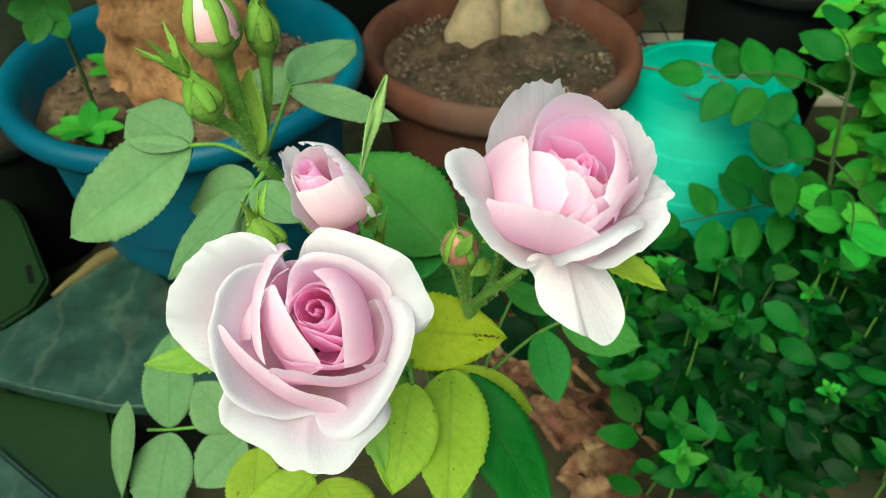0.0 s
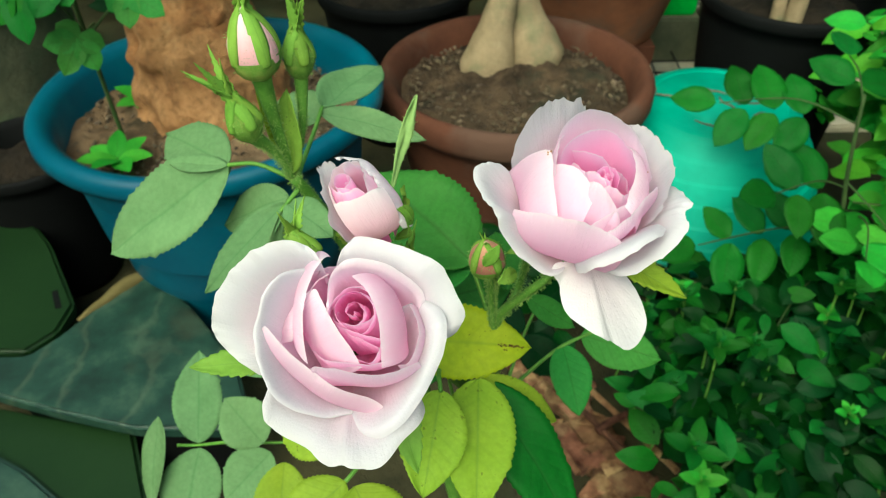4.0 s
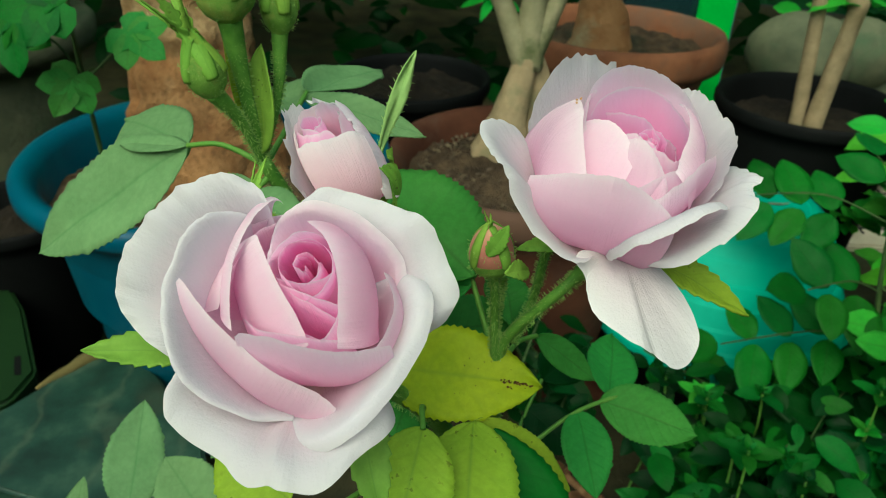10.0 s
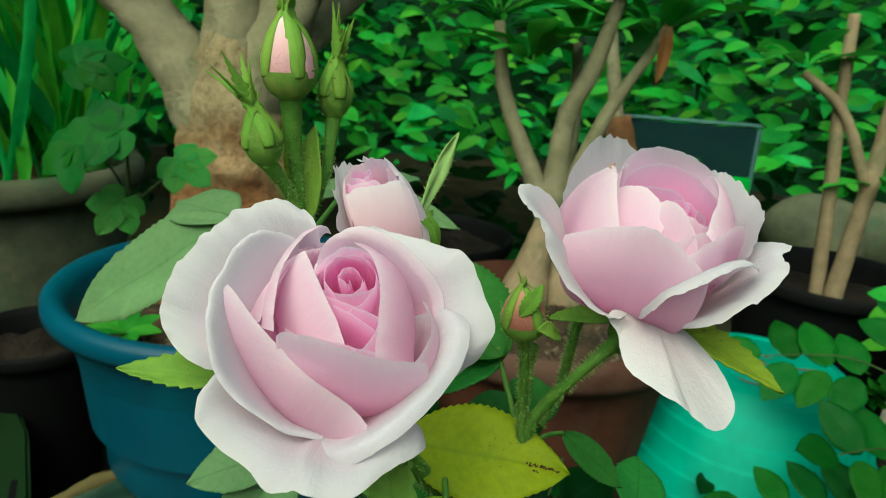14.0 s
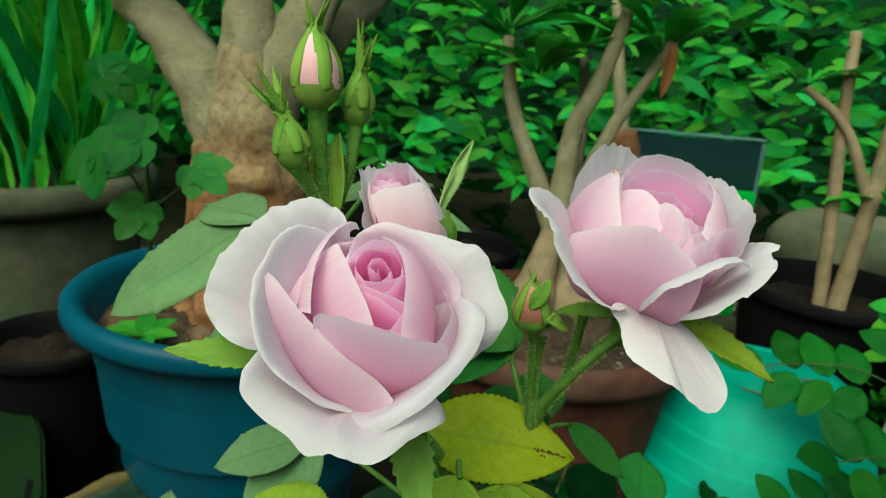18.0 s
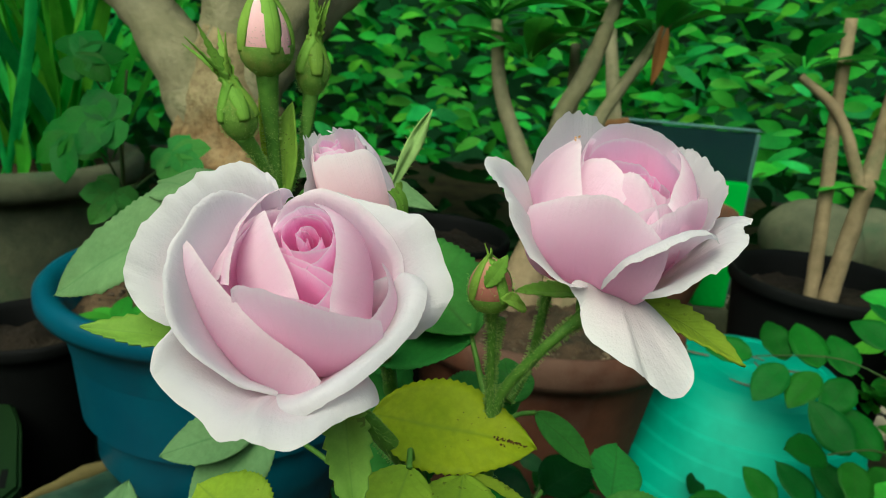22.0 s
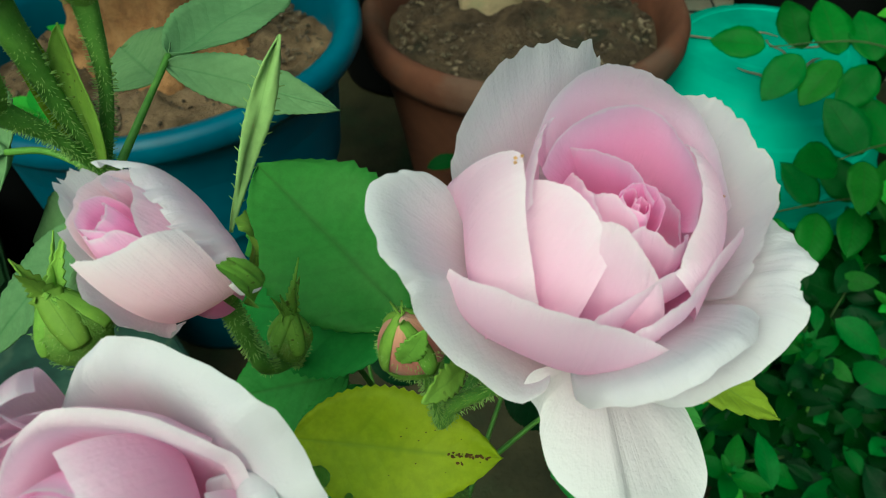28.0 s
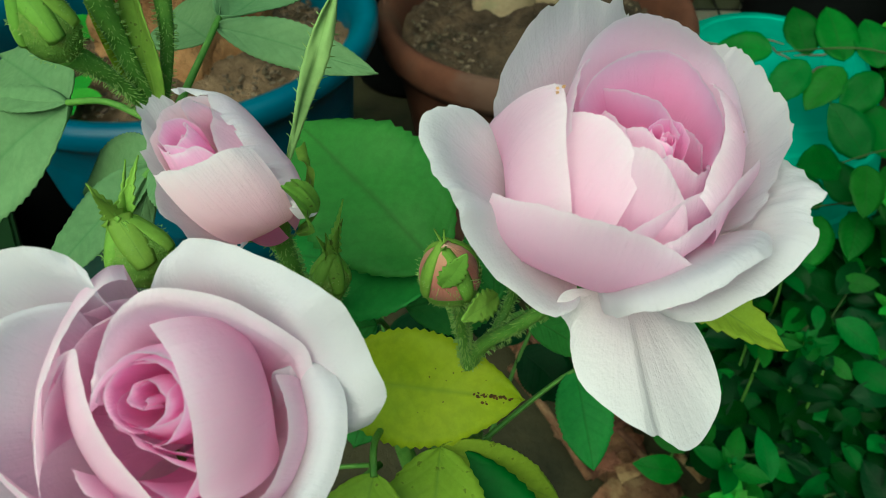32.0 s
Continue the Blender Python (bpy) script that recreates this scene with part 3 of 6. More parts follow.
rose_a.sail([(-11.0, 24.0, 6.0), (-15.9, 22.5, 11.0), (-19.3, 19.3, 13.0), (-22.3, 13.0, 13.0), (-23.3, 5.5, 12.6), (-22.5, -1.0, 12.8), (-20.3, -7.3, 12.6), (-17.3, -12.6, 11.0), (-11.5, -17.0, 6.5), (-5.0, -19.0, 1.5), (2.0, -18.0, -4.0)], 190, petal_outer, 15, 6, (-4, 1), wave=0.6, fan=50, rag=1.5)
rose_a.sail([(1.5, -18.5, -7.0), (5.5, -23.4, 0.7), (11.8, -23.2, 6.0), (17.7, -19.2, 7.6), (23.2, -12.1, 5.4), (27.6, -2.9, 1.6), (29.2, 3.5, 0.4), (29.3, 8.2, 0.4), (27.0, 13.4, -2.2), (22.9, 16.0, -6.2), (18.0, 14.5, -8.0)], 334, petal_outer, 15, 5, (-6, 4), wave=0.7, lip=0.8)
rose_a.sail([(-2.4, 9.0, 13.5), (-2.3, 12.0, 14.6), (-2.9, 16.0, 13.0), (-2.4, 20.2, 11.4), (0.0, 23.2, 10.8), (4.2, 24.1, 11.2), (11.3, 23.2, 8.6), (17.2, 20.3, 4.4), (20.8, 17.0, 0.0), (21.5, 11.0, -4.0)], 72, petal_mid, 13, 8, (0, -5), wave=0.45, fan=50, lip=2.2)
# cupped inner petals
rose_a.sail([(-20.5, 7.0, 12.6), (-16.8, 3.3, 14.4), (-11.8, -1.5, 14.0), (-5.6, -6.4, 12.2), (0.0, -9.9, 10.2), (4.6, -11.7, 7.1), (8.7, -13.0, 3.6), (11.6, -15.4, 0.6)], 228, petal_mid, 18, 2, (9, -8), wave=0.35)
rose_a.sail([(-6.8, -4.6, 15.4), (-5.0, -4.6, 16.4), (1.7, -5.2, 17.0), (9.7, -6.4, 15.4), (16.1, -5.4, 11.2), (22.0, -2.8, 6.0)], 282, petal_mid, 13, 1, (5, -11), wave=0.35)
rose_a.sail([(-7.6, -3.6, 14.6), (-8.8, 2.0, 15.2), (-9.2, 8.5, 15.2), (-9.2, 15.5, 13.0), (-7.4, 22.5, 10.8), (-5.0, 27.2, 7.6), (-4.4, 28.0, 3.5)], 140, petal_mid, 20, 2, (11, -9), wave=0.35, fan=8)
rose_a.sail([(-14.5, 3.0, 5.0), (-12.5, 10.0, 7.5), (-9.4, 15.6, 10.0), (-7.0, 17.4, 11.6), (-5.2, 15.0, 13.2), (-1.8, 9.1, 15.6), (2.1, 3.2, 14.8), (5.4, -2.2, 11.6), (6.4, -4.4, 9.5)], 200, petal_mid, 17, 3, (11, -7), wave=0.25, fan=12, root=(3, 6, -14))
rose_a.sail([(11.6, -4.6, 8.0), (11.8, -2.5, 9.8), (12.0, 2.7, 12.8), (11.0, 9.8, 14.2), (7.9, 16.6, 13.8), (3.2, 21.0, 11.2)], 18, petal_mid, 14, 3, (9.5, -7), wave=0.3, fan=12, root=(3, 6, -14))
rose_a.sail([(-4.2, 8.0, 13.0), (-2.4, 11.4, 14.6), (-0.2, 14.7, 15.4), (2.4, 16.8, 15.6), (6.0, 17.2, 15.0), (9.4, 14.8, 13.5), (10.6, 10.5, 12.5)], 85, petal_heart, 9, 6, (2, -8), wave=0.4, root=(4, 8, -12))
rose_a.sail([(16.0, -4.0, 3.5), (19.0, -3.0, 4.5), (21.0, 0.5, 4.5), (22.0, 7.0, 3.0), (19.0, 14.0, 1.0)], 340, petal_mid, 14, 3, (5, -7), wave=0.4)
rose_a.sail([(-11.0, 22.0, 4.0), (-5.0, 24.5, 4.5), (2.0, 25.5, 4.0), (10.0, 24.5, 2.0), (18.0, 20.0, -2.0)], 92, petal_mid, 12, 5, (1, -8), wave=0.4)
rose_a.sail([(-12.0, 1.0, 8.0), (-11.4, 7.0, 10.0), (-10.0, 13.0, 10.2), (-7.4, 19.0, 8.6), (-4.0, 22.0, 6.5)], 150, petal_mid, 12, 5, (4, -8), wave=0.3, root=(2, 6, -16))
# the heart: leaning layers in front, a coil behind them
rose_a.sail([(-2.0, 9.5, 10.5), (-0.3, 8.0, 12.4), (5.0, 7.2, 13.2), (8.5, 8.6, 13.0), (11.0, 11.0, 11.5)], 285, petal_heart, 4, 6, (1.5, -6), wave=0.2, root=(5, 8, -8), half=3)
rose_a.sail([(-1.0, 7.8, 11.0), (0.6, 6.5, 12.4), (5.6, 4.9, 12.8), (9.0, 4.0, 12.6), (11.6, 3.4, 11.6)], 285, petal_deep, 4, 6, (1.5, -6), wave=0.2, root=(5, 6, -9), half=3)
rose_a.sail([(1.2, 6.0, 10.5), (3.3, 4.6, 12.0), (6.6, 3.2, 11.8), (10.1, 1.6, 11.0), (12.0, 0.5, 9.6)], 288, petal_deep, 4, 5, (1.5, -6), wave=0.2, root=(6, 5, -10), half=3)
rose_a.sail([(2.5, -1.0, 8.5), (6.0, -2.5, 9.6), (9.0, -3.2, 9.9), (11.0, 0.0, 10.8), (12.0, 3.0, 11.4)], 308, petal_heart, 4, 5, (1.5, -6), wave=0.2, root=(6, 4, -10), half=3)
rose_a.sail([(-7.5, 0.5, 8.5), (-3.5, -2.2, 11.6), (3.0, -3.2, 12.2), (9.0, -3.6, 11.0), (14.0, -2.0, 6.5)], 282, petal_heart, 7, 3, (3, -8), wave=0.25, root=(4, 4, -14), half=4)
rose_a.core(0.0040, 0.0108, 6, 0.0058, 0.0138, 133, petal_deep, 20, 0.0008)

rose_b = Bloom((.037, .180, .539), (0, -.30, .95), bush, "cupped blush-pink rose with one drooping outer petal", 51.7)
rose_b.sail([(-21.9, 8.6, -1.8), (-25.9, 10.0, 4.3), (-29.8, 8.8, 9.0), (-33.4, 6.3, 11.6), (-35.5, 2.1, 12.6), (-34.2, -4.8, 12.4), (-32.0, -10.0, 12.8), (-28.6, -12.6, 10.0), (-27.0, -17.0, 4.6), (-19.2, -22.4, -3.6), (-12.0, -25.8, -6.0), (-7.7, -23.7, -7.2)], 204, petal_outer, 12, 0, (-5, -2), wave=0.8, rag=1.9, lip=0.5)
rose_b.sail([(-22.8, 7.2, -0.4), (-23.3, 11.6, 5.3), (-21.7, 16.0, 11.4), (-17.0, 21.4, 17.0), (-12.0, 25.6, 18.4), (-5.6, 29.6, 14.9), (1.0, 35.4, 9.6), (4.8, 37.5, 2.5)], 122, petal_outer, 14, 4, (-2, -8), wave=0.9, rag=1.9)
rose_b.sail([(13.0, 26.0, 6.0), (17.2, 22.3, 11.0), (21.8, 19.1, 12.4), (26.0, 13.6, 12.0), (29.1, 7.0, 9.8), (28.0, 0.1, 8.0), (25.2, -6.0, 5.6), (21.9, -11.2, 4.0)], 20, petal_outer, 15, 2, (-3, -6), wave=1.0, rag=1.9)
rose_b.sail([(6.6, -21.5, -11.0), (11.3, -26.2, -5.8), (19.9, -25.0, -0.2), (27.5, -19.4, 4.6), (30.2, -14.9, 6.6), (30.4, -10.2, 6.6), (32.3, -7.6, 7.8), (31.9, -3.0, 5.7), (30.8, 4.9, 0.0)], 328, petal_outer, 16, -1, (-7, 1), wave=0.9, rag=1.9, lip=0.5)
rose_b.sail([(-2.8, -18.6, -10.5), (-3.0, -25.3, -3.9), (-0.2, -28.7, 4.0), (7.7, -28.2, 10.6), (15.3, -24.7, 12.4), (21.0, -19.6, 9.3), (24.0, -14.6, 4.4)], 292, petal_outer, 14, 0, (-6, 3), wave=0.7, lip=0.6)
rose_b.sail([(-10.0, 10.0, 15.0), (-6.7, 17.3, 16.1), (-1.9, 21.8, 17.0), (2.7, 23.8, 17.2), (7.6, 22.9, 17.0), (12.6, 19.4, 16.0), (17.2, 15.4, 13.9), (20.0, 10.0, 11.0), (21.5, 2.0, 9.0)], 66, petal_mid, 14, 5, (2, -9), wave=0.6)
rose_b.sail([(-22.9, -7.0, 5.2), (-16.7, -12.9, 11.7), (-10.4, -17.6, 16.0), (-5.7, -20.2, 17.8), (1.3, -20.6, 14.2), (10.8, -20.9, 5.3)], 248, petal_mid, 22, 1, (6, -10), wave=0.45, lip=0.5)
rose_b.sail([(-9.4, -13.4, 5.0), (-10.6, -10.4, 9.8), (-11.9, -4.8, 17.2), (-12.2, -0.1, 20.6), (-12.8, 4.3, 19.8), (-14.8, 6.8, 16.8), (-17.4, 6.6, 12.4)], 186, petal_mid, 21, 1, (14, -9), wave=0.35, fan=22)
rose_b.sail([(-10.6, -2.0, 16.0), (-10.4, 3.0, 17.6), (-9.4, 7.4, 18.4), (-8.4, 11.4, 17.4), (-6.4, 14.8, 15.4)], 160, petal_mid, 11, 6, (3, -7), wave=0.35)
rose_b.sail([(3.4, -20.4, 8.5), (8.0, -17.6, 11.6), (12.4, -14.6, 12.4), (17.6, -8.2, 11.6), (21.9, -2.2, 9.6)], 316, petal_mid, 14, 4, (4, -8), wave=0.5)
rose_b.sail([(-3.0, -18.0, 7.0), (1.4, -16.0, 10.2), (8.8, -11.9, 11.6), (15.5, -8.6, 11.0), (19.0, -3.0, 9.0)], 310, petal_mid, 12, 4, (3, -8), wave=0.5)
rose_b.sail([(12.4, 8.0, 17.0), (13.2, 3.5, 19.6), (13.7, -1.1, 19.2), (12.2, -6.8, 15.8), (10.3, -11.5, 11.8)], 345, petal_mid, 17, 4, (11, -6), wave=0.5)
rose_b.sail([(-8.8, 5.5, 14.4), (-6.1, 10.4, 16.0), (0.4, 15.0, 16.4), (8.3, 17.4, 14.4), (13.6, 13.4, 12.8), (16.4, 4.5, 12.1), (14.0, -4.0, 13.0)], 62, petal_heart, 9, 5, (2, -8), wave=0.5, root=(4, 3, -14))
rose_b.sail([(-13.5, 4.0, 7.0), (-12.0, 5.4, 10.5), (-9.6, 3.2, 14.4), (-5.3, 0.4, 16.8), (-2.3, -2.5, 16.6), (-0.7, -5.4, 15.4), (1.0, -9.0, 12.0)], 214, petal_mid, 19, 4, (13, -6), wave=0.3, root=(2, 1, -14))
rose_b.sail([(-3.4, -4.0, 13.5), (-0.9, -5.3, 15.6), (2.0, -6.1, 16.8), (4.3, -9.2, 16.2), (7.6, -11.9, 11.6), (9.0, -13.0, 8.5)], 258, petal_mid, 15, 4, (8, -7), wave=0.4, root=(3, 0, -14))
rose_b.sail([(-6.5, 12.5, 7.0), (-4.4, 12.3, 9.4), (-1.7, 11.4, 11.0), (2.8, 9.2, 12.0), (6.1, 6.4, 12.5), (8.8, 1.5, 11.2)], 78, petal_heart, 7, 5, (1.5, -7), wave=0.4, root=(5, 3, -10), half=3)
rose_b.sail([(-3.4, 8.6, 8.6), (-2.0, 5.2, 10.6), (-0.8, 1.0, 12.4), (-0.1, -3.2, 13.2), (1.0, -6.0, 12.0)], 200, petal_heart, 6, 5, (2.5, -6), wave=0.3, root=(4, 2, -10), half=3)
rose_b.sail([(-1.6, 4.2, 9.6), (0.4, 3.1, 11.0), (2.7, 1.8, 11.8), (5.2, -1.1, 11.6), (6.4, -4.0, 10.0)], 262, petal_mid, 5, 5, (2.5, -6), wave=0.4, root=(5, 1, -10), half=3)
rose_b.sail([(8.4, 5.0, 9.0), (11.6, 3.0, 9.4), (13.1, 0.6, 8.6), (13.3, -2.4, 7.0)], 20, petal_mid, 5, 5, (2, -6), wave=0.4, root=(7, 1, -8), half=3)
rose_b.sail([(3.6, -5.0, 11.6), (6.0, -3.8, 12.2), (8.4, -4.6, 11.8), (10.6, -6.0, 10.6), (12.6, -4.9, 9.9), (14.0, -2.4, 8.0)], 300, petal_mid, 5, 5, (2.5, -6), wave=0.6, root=(6, 0, -10), half=3)
rose_b.core(0.0066, 0.0014, 5, 0.0034, 0.0112, 129, petal_deep, 60, 0.0012)
# the drooping petal under the second rose, its long side folded up
drooping = rose_b.sail([(-11.4, -23.6, -8.3), (-8.4, -26.7, -12.0), (-8.3, -30.2, -12.7), (-6.2, -35.7, -13.8), (-0.4, -40.3, -15.0), (5.6, -43.4, -16.4), (8.0, -43.0, -18.5), (12.9, -44.8, -21.4), (18.7, -40.4, -24.0), (21.5, -33.9, -23.5), (20.2, -26.0, -21.8), (15.9, -18.1, -19.8)], 284, petal_shaded, 4, 1, (-7, 2), wave=0.7, root=(1, -11, -14), half=3)
drooping["label"] = "drooping pale outer petal"


def sepal(bl, base, tip, width, face, paint=None, **kw):
    return leaflet("sepal", base, tip, width, face, paint or sepal_green, bl, "", serr=0.22, teeth=9, fold=0.35, nv=54, blunt=0.75, **kw)


sepal(rose_a.ob, (-0.062, 0.137, 0.508), (-0.0874, 0.1313, 0.5117), 0.0095, (0, -0.5, 1), droop=0.05, seed=1.0)
sepal(rose_a.ob, (-0.026, 0.135, 0.500), (-0.0175, 0.113, 0.482), 0.0105, (0.2, -0.8, 0.4), droop=0.1, seed=2.0)
sepal(rose_b.ob, (0.046, 0.178, 0.517), (0.0751, 0.1665, 0.5072), 0.0105, (0.1, -0.5, 1), leaf_lime, droop=0.12, seed=3.0)
sepal(rose_b.ob, (0.034, 0.190, 0.512), (0.0135, 0.1815, 0.5150), 0.0070, (-0.1, -0.5, 1), droop=0.1, seed=4.0)


def bud(foot, top, rad, label, petals=None, tips=0.6, seed=0, n=5, spread=0.35, wide=0.42, lean=(0, 0, 0)):
    """A rose bud: a round green calyx with bristles, furled petals if they show, and pointed sepals."""
    foot, top, lean = Vector(foot), Vector(top), Vector(lean)
    ax = (top - foot).normalized()
    ln = (top - foot).length
    q = (Vector((1, 0, 0)) - ax * ax.x).normalized()
    s = ax.cross(q)
    random.seed(seed)
    if petals:
        prof = [(0.34, -0.05), (0.55, 0.01), (0.78, 0.08), (0.93, 0.17), (0.99, 0.26), (0.99, 0.34)]
    else:
        prof = [(0.34, -0.06), (0.56, 0.02), (0.80, 0.13), (0.95, 0.27), (1.0, 0.40), (0.94, 0.54), (0.78, 0.68), (0.56, 0.82), (0.36, 0.93), (0.10, 1.0)]
    verts = []
    for r, h in prof:
        for i in range(22):
            a = 2 * math.pi * i / 22
            verts.append(foot + ax * h * ln + (q * math.cos(a) + s * math.sin(a)) * r * rad * (1 + 0.04 * math.sin(5 * a)))
    hip = mesh_ob("rose_bud", verts, grid_faces(22, len(prof), True), bud_green, bush, label)

    def egg(k):
        return rad * 0.97 * max(0.004, math.sin(math.pi * (0.43 + 0.57 * k))) ** 0.75

    if petals:
        pv, puv, rows, seg = [], [], 16, 36
        for j in range(rows):
            k = j / (rows - 1)
            for i in range(seg):
                a = 2 * math.pi * i / seg
                sp = (a / (2 * math.pi) * 3 + k * 0.9) % 1.0
                pv.append(foot + ax * ln * (0.25 + 0.75 * k) + (q * math.cos(a) + s * math.sin(a)) * egg(k) * (0.93 + 0.10 * sp))
                puv.append((i / seg, 0.3 + 0.65 * k))
        mesh_ob("furled_petals", pv, grid_faces(seg, rows, True), petals, hip, "tightly furled petals", puv)
    for i in range(n):
        a = 2 * math.pi * (i + 0.5 + 0.12 * rnd(-1, 1)) / n - 1.57
        out = q * math.cos(a) + s * math.sin(a)
        tang = ax.cross(out)
        nv, nu = 36, 7
        vs, uv = [], []
        ext = ln * (0.62 + tips * rnd(0.5, 1.2))
        side, curl = rnd(-0.9, 0.9), rnd(-0.2, 1.0)
        for j in range(nv):
            v = j / (nv - 1)
            h = (0.27 if petals else 0.34) + v * ext / ln
            k = max(0.0, min(1.0, (h - 0.25) / 0.75))
            over = max(0.0, h - 0.92)
            barb = 0.0 if over == 0.0 else 0.75 * (((v * 11) % 1.0) - 0.4)
            w = rad * wide * (0.75 + 0.4 * math.sin(math.pi * min(1.0, v * 1.3))) * (1 - v ** 2.5) * (1 + barb)
            hug = egg(k) if petals else rad * (1.0 - 0.86 * max(0.0, (h - 0.40) / 0.60) ** 1.5 if h < 1.0 else 0.14)
            rr = hug * 1.05 + 0.0002 + rad * spread * over ** 1.2 * (1 + curl)
            p = foot + ax * (ln * (h - 0.25 * over * over * curl)) + out * rr + tang * (side * rad * (0.25 * v * v + 1.1 * over)) + lean * (ln * over)
            for t in range(nu):
                u = 2 * t / (nu - 1) - 1
                vs.append(p + tang * (u * w) - out * (u * u * w * 0.5))
                uv.append((t / (nu - 1), v))
        solid(mesh_ob("sepal", vs, grid_faces(nu, nv), sepal_green, hip, "", uv), 0.00035)
    hb = Bunch()
    for i in range(360):
        a, h = rnd(0, 6.28), rnd(0.0, 0.62)
        out = q * math.cos(a) + s * math.sin(a)
        rr = rad * (0.97 if h > 0.15 else 0.62 + h * 2.3)
        p = foot + ax * ln * h + out * rr * 0.97
        hb.rod(p, p + out * 0.0006 * rnd(0.4, 1.3) + ax * rnd(-0.4, 0.6) * 0.0008, 0.00010, 0.00005, 3)
    hb.done("bud_bristles", bristle_green, hip)["kind"] = "stuff"
    return hip


bud((-0.0735, 0.2180, 0.5660), (-0.0742, 0.2145, 0.5925), 0.0088, "swelling rose bud showing pink between green sepals", petal_salmon, 0.45, 5, 5, 0.5, 0.30, (0.12, 0, 0.1))
bud((-0.0783, 0.2097, 0.5455), (-0.0818, 0.2070, 0.5640), 0.0062, "closed green rose bud with leaning feathery sepals", None, 0.85, 6, 5, 0.9, 0.40, (-0.45, 0, 0))
bud((-0.0620, 0.2295, 0.5595), (-0.0614, 0.2290, 0.5790), 0.0058, "closed green rose bud with long upright sepals", None, 0.85, 7, 5, 0.35, 0.42)
bud((0.0062, 0.1772, 0.5095), (0.0050, 0.1745, 0.5255), 0.0066, "small fading rose bud with reddish petals and ragged sepals", petal_faded, 0.30, 8, 4, 0.7, 0.24, (0.2, 0, 0))
leaflet("stipule_leaf", (0.0158, 0.1735, 0.5125), (0.0098, 0.1612, 0.5190), 0.0056, (0.35, -0.6, 0.65), sepal_green, bush, "small ragged green bract under the faded bud", serr=0.3, teeth=7, nv=36)
leaflet("stipule_leaf", (0.0045, 0.1700, 0.5180), (0.0092, 0.1690, 0.5275), 0.0050, (0.1, -0.9, 0.3), sepal_green, bush, "pointed sepal folded over the faded bud", serr=0.3, teeth=7, nv=36)
bud((-0.0572, 0.1755, 0.5120), (-0.0622, 0.1795, 0.5265), 0.0068, "closed small green rose bud", None, 0.7, 9, 5, 0.5, 0.4, (0.25, 0, 0.1))
bud((-0.0252, 0.1932, 0.4885), (-0.0236, 0.1945, 0.5030), 0.0048, "closed small green rose bud", None, 0.9, 10, 5, 0.5, 0.4)

# the half-open bud: its own coiled petals
sepal_long = leafy("sepal_pale_green", (0.20, 0.34, 0.10), (0.27, 0.42, 0.14), (0.18, 0.32, 0.09), 0.5, 0.0, 0.006, 0.05, 0.3, 2.0, 0.08)
half = Bloom((-0.0365, 0.1765, 0.5420), (-0.22, -0.34, 0.91), bush, "half-open shell-pink rose bud with torn outer petals", 90.3, 0.45)
half.sail([(-4.5, -8.0, 11.0), (-1.0, -9.0, 13.0), (2.0, -9.0, 13.4), (5.4, -7.4, 12.6), (9.2, -4.6, 11.4), (10.6, -2.0, 7.0)], 298, petal_bud, 10, 4, (3, -9), wave=0.25, root=(0, 0, -17), half=3)
half.sail([(-6.5, 9.4, 8.8), (-9.0, 8.4, 10.6), (-11.4, 6.0, 11.4), (-10.0, 1.8, 9.6), (-9.0, -6.3, 5.1), (-6.7, -12.6, -0.6), (-3.0, -13.8, -4.9), (0.1, -14.2, -8.2), (1.6, -11.0, -9.5)], 214, petal_outer, 8, 6, (-1, -4), wave=0.7, rag=4.0, root=(0, 0, -18), half=3)
half.sail([(11.4, -6.0, -10.6), (10.0, -4.2, -5.0), (9.3, -2.8, 0.4), (8.8, -1.3, 5.0), (7.0, 0.4, 8.7), (5.2, 3.2, 11.4), (0.0, 8.4, 11.0), (-5.4, 9.4, 11.2)], 30, petal_outer, 9, 5, (6, -3), wave=0.8, rag=4.0, root=(0, 0, -18), half=3)
half.petal(140, 80, 0.0112, 0.0, 0.0064, 0.0122, 0.001, -0.001, 0.0, 0.0, 0.1, petal_bud, 0.0, 0.0006)
half.petal(40, 84, 0.0098, 0.0, 0.0052, 0.0132, 0.001, -0.001, 0.0, 0.0, 0.1, petal_mid, 0.0, 0.0005)
half.petal(250, 80, 0.0094, 0.0, 0.0048, 0.0118, 0.001, -0.001, 0.0, 0.0, 0.1, petal_deep, 0.0, 0.0004)
half.core(-0.0010, -0.0004, 3, 0.0034, 0.0126, 140, petal_deep, 200, 0.0016)
for ang, wd, mid_r, tip_r, tip_h in ((342, 13, 0.0200, 0.0140, -0.0010), (25, 15, 0.0160, 0.0135, -0.0060), (215, 12, 0.0140, 0.0130, -0.0090), (150, 14, 0.0150, 0.0135, -0.008)):
    half.petal(ang, wd, mid_r, -0.0120, tip_r, tip_h, 0.0, 0.0, 0.0, 0.0, 0.78, sepal_green, 0.0, 0.0012, 0.005, -0.024, name="sepal")
long_foot, long_tip = half.o + half.m @ Vector((0.0050, 0.0085, -0.0150)), half.o + half.m @ Vector((0.0150, 0.0425, -0.0036))
leaflet("sepal", long_foot, long_tip, 0.0050, (0.5, -0.6, 0.5), sepal_long, half.ob, "long pale green sepal with a fringed edge", serr=0.06, teeth=9, fold=0.45, nv=50, droop=-0.14, blunt=1.5, wave=0.05, seed=2.0)
moss = Bunch()
random.seed(17)
